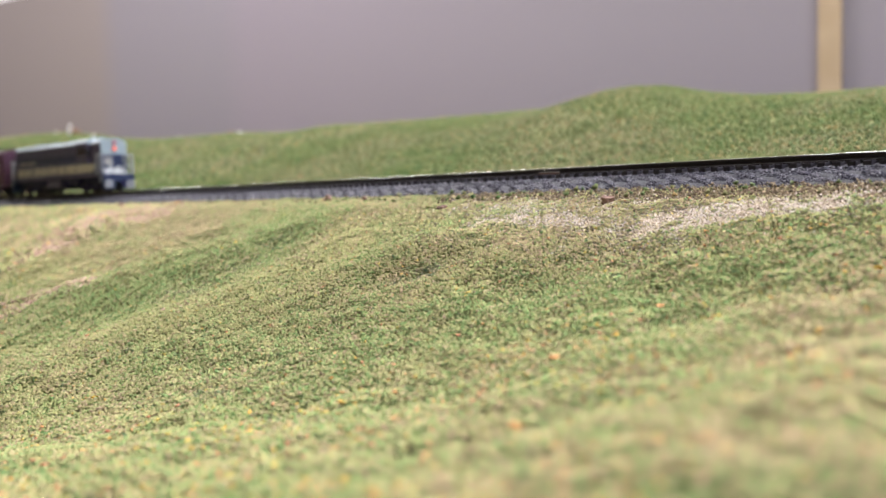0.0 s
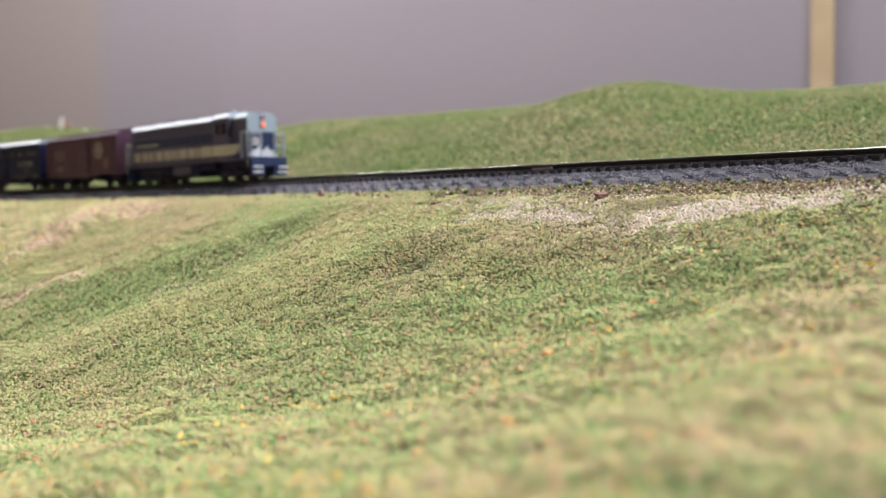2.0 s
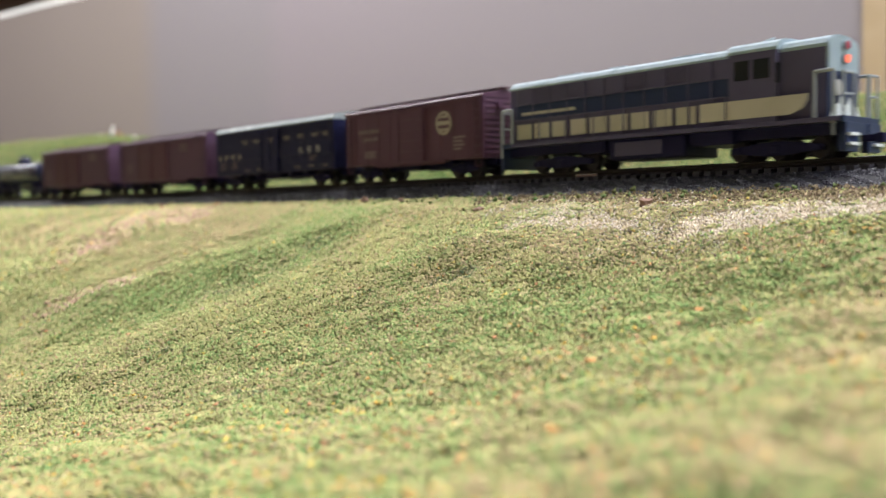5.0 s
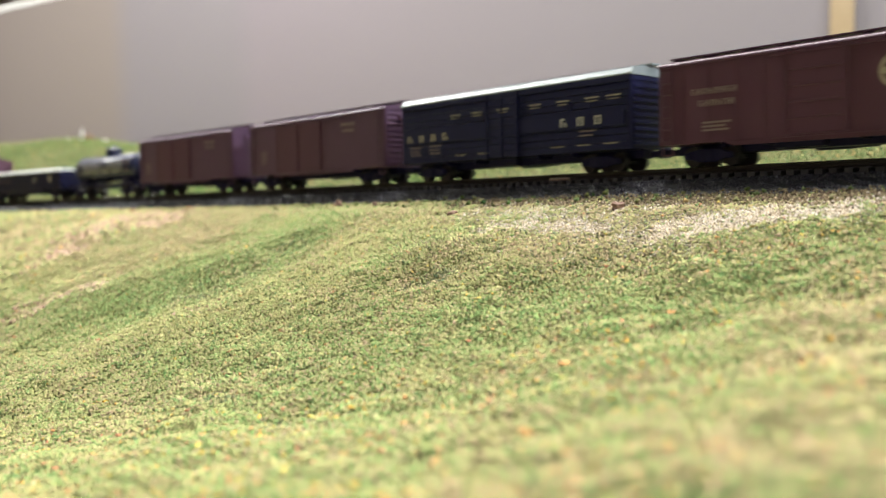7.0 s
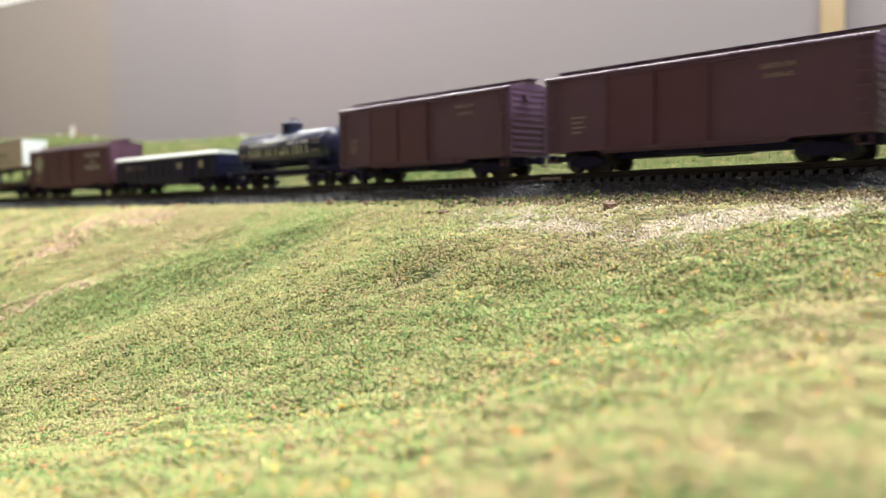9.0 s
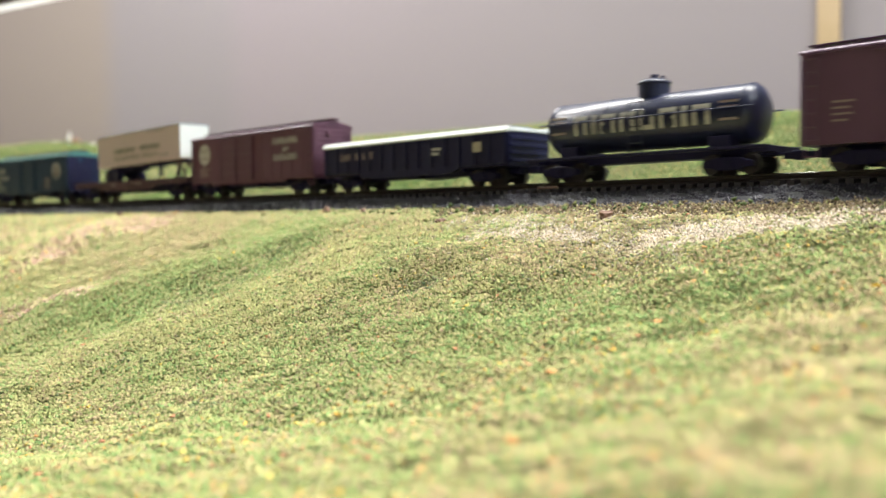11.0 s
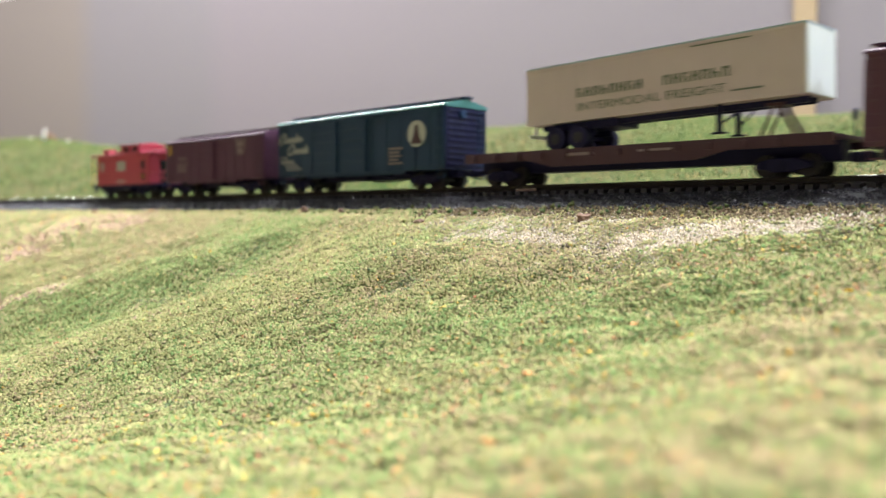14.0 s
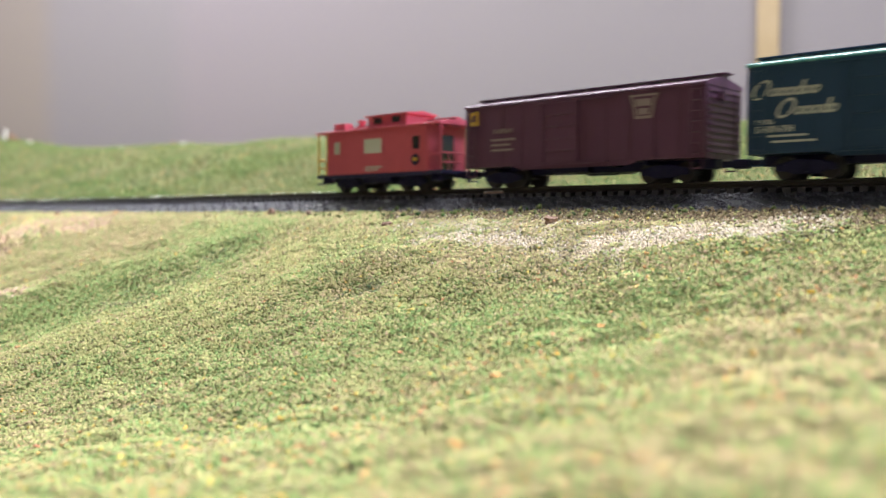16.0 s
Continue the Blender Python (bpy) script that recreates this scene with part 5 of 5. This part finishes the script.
far_ties()
for n in (-0.0049, 0.0049):
    x, y, a = on_line(-0.006, n)
    j = part("rail_joiner", boxes([(-4, 4, -1.1, 1.1, -1.95, -1.0)], 0.2), M_RAILTOP, track)
    j.matrix_basis = Matrix.Translation((float(x), float(y), RAIL)) @ Matrix.Rotation(float(a), 4, "Z")


# ---- loose cover: turf, dirt, ballast ----
TET = np.array([(1, 1, 1), (-1, -1, 1), (-1, 1, -1), (1, -1, -1)], float) * 0.85
TET_F = np.array([(0, 2, 1), (0, 1, 3), (0, 3, 2), (1, 2, 3)])


def crumbs(name, s, n, z, r, material, label, category, seed, sink=-0.12, flat=1.0):
    rng = np.random.default_rng(seed)
    x, y, _ = on_line(s, n)
    k = len(s)
    q = rng.normal(size=(k, 4))
    q /= np.linalg.norm(q, axis=1)[:, None]
    w, a, b, c = q.T
    rot = np.stack([np.stack([1 - 2 * (b * b + c * c), 2 * (a * b - c * w), 2 * (a * c + b * w)], 1),
                    np.stack([2 * (a * b + c * w), 1 - 2 * (a * a + c * c), 2 * (b * c - a * w)], 1),
                    np.stack([2 * (a * c - b * w), 2 * (b * c + a * w), 1 - 2 * (a * a + b * b)], 1)], 1)
    shape = TET[None] * rng.uniform(0.6, 1.5, (k, 4))[:, :, None] * r[:, None, None]
    v = np.einsum("kij,kvj->kvi", rot, shape) * (1, 1, flat) + np.stack([x, y, z + Z0 + r * sink], 1)[:, None, :]
    f = (TET_F[None] + (np.arange(k) * 4)[:, None, None]).reshape(-1, 3)
    me = bpy.data.meshes.new(name)
    me.vertices.add(k * 4)
    me.vertices.foreach_set("co", v.reshape(-1))
    me.loops.add(len(f) * 3)
    me.loops.foreach_set("vertex_index", f.reshape(-1).astype(np.int32))
    me.polygons.add(len(f))
    me.polygons.foreach_set("loop_start", np.arange(0, len(f) * 3, 3, dtype=np.int32))
    me.polygons.foreach_set("use_smooth", np.ones(len(f), dtype=bool))
    me.update(calc_edges=True)
    me.materials.append(material)
    return tagged(new(name, me), label, category, kind="stuff")


def bare(s, n):
    """How bare the bank is of turf: 0 covered, 1 bare."""
    w = (1.45 * chain(s, n, [(0.056, -0.0395), (0.074, -0.0345), (0.096, -0.0280)], 0.0048)
         + 0.45 * spur(s, n, (-0.002, -0.0430), (0.036, -0.0410), 0.0026) + 0.42 * spur(s, n, (0.000, -0.036), (0.062, -0.043), 0.008) + 0.30 * spur(s, n, (-0.030, -0.029), (0.050, -0.031), 0.006))
    return np.clip(w * (0.25 + 1.3 * mottle(s, n, 0.006, 1)), 0, 0.92)


def pink(s, n):
    w = (chain(s, n, [(-0.216, -0.080), (-0.238, -0.056), (-0.250, -0.041)], 0.009) + 1.1 * spur(s, n, (-0.240, -0.037), (-0.205, -0.032), 0.009)
         + 0.6 * spur(s, n, (-0.158, -0.112), (-0.138, -0.096), 0.006) + 0.4 * spur(s, n, (-0.070, -0.100), (-0.058, -0.096), 0.003))
    return np.clip(w * (0.4 + 1.1 * mottle(s, n, 0.012, 2)), 0, 1)


def brown(s, n):
    return np.clip(spur(s, n, (0.00, -0.0195), (0.16, -0.0195), 0.0035) + 0.6 * spur(s, n, (-0.40, -0.0190), (0.00, -0.0195), 0.0022)
                   + 1.2 * chain(s, n, [(-0.03, -0.0225), (0.05, -0.0240), (0.17, -0.0265)], 0.0052) * (0.5 + mottle(s, n, 0.005, 13)), 0, 1)


def turf_shares(s, n):
    """Shares of the turf kinds at a place."""
    over = 1 / (1 + np.exp(-np.clip((-n - 0.018 - knoll(s)) / 0.010, -40, 40)))
    green = (2.0 * chain(s, n, [(-0.086, -0.038), (-0.082, -0.072), (-0.128, -0.108)], 0.016)
             + 0.5 * spur(s, n, (0.040, -0.076), (0.080, -0.064), 0.010) + 0.45 * chain(s, n, [(0.082, -0.060), (0.100, -0.040), (0.150, -0.030)], 0.012)
             + 0.8 * spur(s, n, (-0.004, -0.104), (0.050, -0.086), 0.014) + 0.7 * spur(s, n, (-0.006, -0.128), (0.022, -0.128), 0.007)
             + 0.6 * spur(s, n, (0.050, -0.122), (0.080, -0.104), 0.010))
    dry = (1.6 * spur(s, n, (-0.040, -0.029), (0.058, -0.031), 0.007) * mottle(s, n, 0.008, 17) + 2.6 * spur(s, n, (-0.340, -0.045), (-0.150, -0.055), 0.024) + 0.9 * spur(s, n, (-0.230, -0.026), (-0.050, -0.026), 0.007)
           + 1.5 * chain(s, n, [(0.116, -0.076), (0.132, -0.112), (0.136, -0.145)], 0.024) + 0.9 * spur(s, n, (0.026, -0.050), (0.072, -0.051), 0.010)
           + 0.6 * spur(s, n, (-0.066, -0.054), (-0.060, -0.062), 0.006) + 0.5 * over * mottle(s, n, 0.022, 3))
    # extra dark crumbs paint shade on the gully's side and in hollows
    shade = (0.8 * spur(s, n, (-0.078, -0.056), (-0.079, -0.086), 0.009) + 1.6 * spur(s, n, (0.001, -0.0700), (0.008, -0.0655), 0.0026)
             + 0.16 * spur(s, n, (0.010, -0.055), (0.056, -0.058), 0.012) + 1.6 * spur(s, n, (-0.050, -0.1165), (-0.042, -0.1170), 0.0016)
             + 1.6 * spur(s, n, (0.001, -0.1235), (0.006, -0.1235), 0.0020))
    return {
        "pale": 0.65 + 0.9 * mottle(s, n, 0.020, 4) + 1.3 * chain(s, n, SHELF, 0.013) * mottle(s, n, 0.010, 5),
        "green": (0.20 + 1.1 * mottle(s, n, 0.026, 6) ** 2 + 1.3 * over * mottle(s, n, 0.009, 16) ** 2 + 1.3 * green) * (0.35 + 1.1 * mottle(s, n, 0.005, 7)),
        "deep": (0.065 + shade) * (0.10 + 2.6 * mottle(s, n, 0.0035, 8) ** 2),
        "straw": (0.22 + 0.7 * mottle(s, n, 0.030, 9) ** 2 + 1.2 * dry) * (0.5 + 0.9 * mottle(s, n, 0.007, 10)),
        "speck": 0.012 + 0.11 * over * mottle(s, n, 0.015, 11) + 0.04 * spur(s, n, (0.060, -0.052), (0.090, -0.045), 0.012),
    }


def turf(s, n, r, where, seed):
    """Crumbs of every kind of turf, mixed as turf_shares() says, in lumpy tufts."""
    rng = np.random.default_rng(seed)
    shares = turf_shares(s, n)
    total = sum(shares.values())
    pick = rng.random(len(s)) * total
    r = r * (1 + 0.15 / (1 + np.exp(-np.clip((-n - 0.118 + 0.2 * s) / 0.008, -40, 40))))   # coarser foam on the knoll
    z = terrain(s, n) + rng.uniform(0, 0.0003, len(s)) + 0.0006 * mottle(s, n, 0.0040, 12)
    low = np.zeros(len(s))
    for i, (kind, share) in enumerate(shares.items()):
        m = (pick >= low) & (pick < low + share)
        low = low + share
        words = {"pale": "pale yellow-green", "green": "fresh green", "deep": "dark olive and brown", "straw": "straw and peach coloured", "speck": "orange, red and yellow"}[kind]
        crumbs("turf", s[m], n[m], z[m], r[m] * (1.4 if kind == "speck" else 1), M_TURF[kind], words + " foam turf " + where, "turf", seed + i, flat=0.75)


def scatter(count, s0, s1, n0, n1, seed):
    rng = np.random.default_rng(seed)
    return rng, rng.uniform(s0, s1, count), rng.uniform(n0, n1, count)


rng, s, n = scatter(600000, -0.21, 0.18, -0.190, -0.0185, 11)
keep = rng.random(len(s)) > np.maximum(np.maximum(bare(s, n) * 0.95, pink(s, n) * 0.8), brown(s, n) * 0.97)
keep &= (s > np.interp(n, [-0.190, -0.165, -0.136, -0.110], [-0.02, -0.06, -0.17, -0.24])) & (s < np.interp(n, [-0.19, -0.16, -0.02], [0.145, 0.150, 0.180]))
s, n = s[keep], n[keep]
r = rng.uniform(0.00011, 0.00029, len(s)) * np.where(rng.random(len(s)) < 0.07, 1.7, 1)
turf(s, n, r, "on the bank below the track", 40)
rng, s, n = scatter(62000, -0.62, -0.20, -0.135, -0.0185, 12)
keep = (rng.random(len(s)) > pink(s, n) * 0.8) & (s < -0.21 + rng.uniform(-0.01, 0.01, len(s)))
s, n = s[keep], n[keep]
turf(s, n, rng.uniform(0.0003, 0.0008, len(s)), "on the far bank", 60)
rng, s, n = scatter(95000, -0.36, 0.17, 0.0190, 0.300, 13)
crumbs("hill_turf", s, n, terrain(s, n), rng.uniform(0.0003, 0.0008, len(s)), M_TURF_FAR, "fresh green foam turf on the hill behind the track", "turf", 3)
rng, s, n = scatter(48000, -1.05, -0.35, 0.0190, 0.315, 21)
crumbs("hill_turf", s, n, terrain(s, n), rng.uniform(0.0006, 0.0014, len(s)), M_TURF_FAR, "fresh green foam turf on the far hill", "turf", 33)
rng, s, n = scatter(120000, -0.03, 0.12, -0.058, -0.0190, 14)
keep = rng.random(len(s)) < (bare(s, n) + 0.01) * (1 - 0.8 * brown(s, n))
s, n = s[keep], n[keep]
crumbs("sandy_dirt", s, n, terrain(s, n) + rng.uniform(0, 0.0003, len(s)), rng.uniform(0.0001, 0.00032, len(s)), M_SAND, "pale bare sandy dirt beside the ballast", "dirt", 4)
rng, s, n = scatter(60000, -0.33, -0.05, -0.125, -0.0190, 15)
keep = rng.random(len(s)) < pink(s, n) * 0.9
s, n = s[keep], n[keep]
crumbs("pink_dirt", s, n, terrain(s, n), rng.uniform(0.0004, 0.0009, len(s)), M_PINK, "pinkish bare dirt showing through the turf", "dirt", 5)
rng, s, n = scatter(80000, -0.40, 0.20, -0.033, -0.0165, 16)
keep = rng.random(len(s)) < brown(s, n) * 0.9
s, n = s[keep], n[keep]
crumbs("brown_dirt", s, n, np.where(n < -0.0195, terrain(s, n), np.maximum(terrain(s, n), bed_height(s, n))), rng.uniform(0.00014, 0.00042, len(s)), M_BROWN, "dark brown dirt along the ballast's foot", "dirt", 6)
rng, s, n = scatter(100000, -0.42, 0.20, -0.0186, -0.0086, 17)
keep = rng.random(len(s)) < np.where(s < -0.004, 0.8, 1.0)
s, n = s[keep], n[keep]
crumbs("ballast", s, n, bed_height(s, n), rng.uniform(0.00012, 0.00030, len(s)), M_BALLAST, "glossy black ballast grains on the track's shoulder", "ballast", 7)
rng, s, n = scatter(9000, -0.30, 0.36, 0.0086, 0.0190, 18)
crumbs("ballast", s, n, bed_height(s, n), rng.uniform(0.00012, 0.00030, len(s)), M_BALLAST, "glossy black ballast grains behind the track", "ballast", 8)


rng, s, n = scatter(170, -0.14, 0.15, -0.0250, -0.0168, 20)
crumbs("weeds", s, n, np.maximum(terrain(s, n), bed_height(s, n)) + 0.0003, rng.uniform(0.0003, 0.0007, len(s)), M_TURF_FAR, "small dark green weeds along the ballast's foot", "weeds", 10, 0.3)


def lump(name, s, n, size, material, label, category, seed, height=0.75):
    rnd = random.Random(seed)
    bm = bmesh.new()
    bmesh.ops.create_icosphere(bm, subdivisions=2, radius=1)
    ph = [rnd.uniform(0, 6) for _ in range(3)]
    for v in bm.verts:
        c = v.co
        k = 1 + 0.22 * math.sin(4 * c.x + ph[0]) + 0.18 * math.sin(5 * c.y + ph[1]) + 0.15 * math.sin(6 * c.z + ph[2])
        v.co = Vector((c.x * k, c.y * k * 0.9, c.z * k * height)) * size * 1000
    ob = part(name, bm, material)
    x, y, _ = on_line(s, n)
    z = float(terrain(np.array([s]), np.array([n]))[0]) + Z0
    ob.matrix_basis = Matrix.Translation((float(x), float(y), z + size * height * 0.5)) @ Matrix.Rotation(rnd.uniform(0, 6), 4, "Z")
    return tagged(ob, label, category)


for s, n, size, seed in ((0.032, -0.0285, 0.0017, 1), (-0.0245, -0.032, 0.0015, 2), (-0.098, -0.021, 0.0018, 3), (-0.074, -0.023, 0.0014, 4), (-0.265, -0.022, 0.0016, 6)):
    lump("stone", s, n, size, M_ROCK, "small rusty red-brown stone on the bank", "stone", seed)["group"] = "stones on the bank"
M_FLOWER = mat("yellow_foam", (0.80, 0.48, 0.02), 0.8, vary=0.15, size=800)
for s, n, size, seed in ((-0.034, -0.1325, 0.0009, 11), (0.1075, -0.0595, 0.0007, 12)):
    lump("foam_tuft", s, n, size, M_FLOWER, "bright yellow foam crumb on the turf", "foam crumb", seed)
for s, n, size, seed in ((-0.826, 0.28, 0.0020, 21), (-0.765, 0.28, 0.0024, 22), (-0.63, 0.28, 0.0022, 23), (-0.549, 0.281, 0.0026, 24), (-0.03, 0.285, 0.0017, 25)):
    lump("plaster_chip", s, n, size, M_PALE, "pale plaster chip lying on the ridge", "plaster chip", seed, 0.6)["group"] = "chips on the ridge"


lump("stone", -0.790, 0.277, 0.0060, M_ROCK, "brown stone lying on the far ridge", "stone", 31, 0.7)
lump("plaster_chip", -0.792, 0.272, 0.0028, M_PALE, "upright pale plaster chip beside a stone", "plaster chip", 32, 2.6)["group"] = "chips on the ridge"

lump("stone", -0.557, 0.279, 0.0042, M_ROCK, "dark stone beside a pale chip on the ridge", "stone", 34, 0.5)
lump("stone", 0.0015, 0.281, 0.0050, M_ROCK, "pale brown stone lying on the near ridge", "stone", 33, 0.6)

# ---- ceiling lamps ----
for x, y, turn, watts, colour in LAMPS:
    fix = tagged(new("ceiling_light"), "long white fluorescent ceiling light", "ceiling light", "ceiling lights")
    fix.matrix_basis = pose(x, y, 2.60, 0, 0, turn)
    part("housing", boxes([(-640, 640, -150, 150, -60, 0)], 8), M_FIXT, fix)
    part("diffuser", boxes([(-610, 610, -128, 128, -68, -59)], 4), M_LAMP, fix)


# ---- what moves: the train, along its line ----
RUN_T = [0.0, 0.5, 1.0, 1.5, 2.0, 2.5, 3.0, 3.5, 4.0, 6.5, 7.0, 7.5, 8.0, 8.5, 11.0, 11.5, 12.0, 12.5, 13.0, 13.5, 14.0, 14.5, 15.0, 15.5, 16.0]
RUN_D = [0.2458, 0.2797, 0.3149, 0.3521, 0.3907, 0.4287, 0.4682, 0.5088, 0.5495, 0.7450, 0.7855, 0.8273, 0.8706, 0.9142, 1.1390, 1.1890, 1.2408, 1.2926, 1.3441, 1.3958, 1.4492, 1.5016, 1.5526, 1.6040, 1.6552]


def run(t):
    """How far the train has gone, smoothly through the rows above."""
    i = max(0, min(len(RUN_T) - 2, sum(1 for a in RUN_T if a <= t) - 1))

    def slope(k):
        if k == 0:
            return (RUN_D[1] - RUN_D[0]) / (RUN_T[1] - RUN_T[0])
        if k == len(RUN_T) - 1:
            return (RUN_D[-1] - RUN_D[-2]) / (RUN_T[-1] - RUN_T[-2])
        return (RUN_D[k + 1] - RUN_D[k - 1]) / (RUN_T[k + 1] - RUN_T[k - 1])
    h = RUN_T[i + 1] - RUN_T[i]
    u = (t - RUN_T[i]) / h
    return ((2 * u ** 3 - 3 * u ** 2 + 1) * RUN_D[i] + (u ** 3 - 2 * u ** 2 + u) * h * slope(i)
            + (-2 * u ** 3 + 3 * u ** 2) * RUN_D[i + 1] + (u ** 3 - u ** 2) * h * slope(i + 1))


def motions():
    for ob, centre, bogie in TRAIN:
        rows = []
        for k in range(33):
            t = k * 0.5
            c = centre + run(t)
            x0, y0, _ = on_line(c - bogie, 0.0)
            x1, y1, _ = on_line(c + bogie, 0.0)
            a = math.degrees(math.atan2(y1 - y0, x1 - x0))
            lean = -1.4 if ob.name.startswith("semi") else 0   # the trailer sits nose high on its hitch
            rows.append((t, pose(float(x0 + x1) / 2, float(y0 + y1) / 2, RAIL, 0, lean, a)))
        walk(ob, rows)


motions()
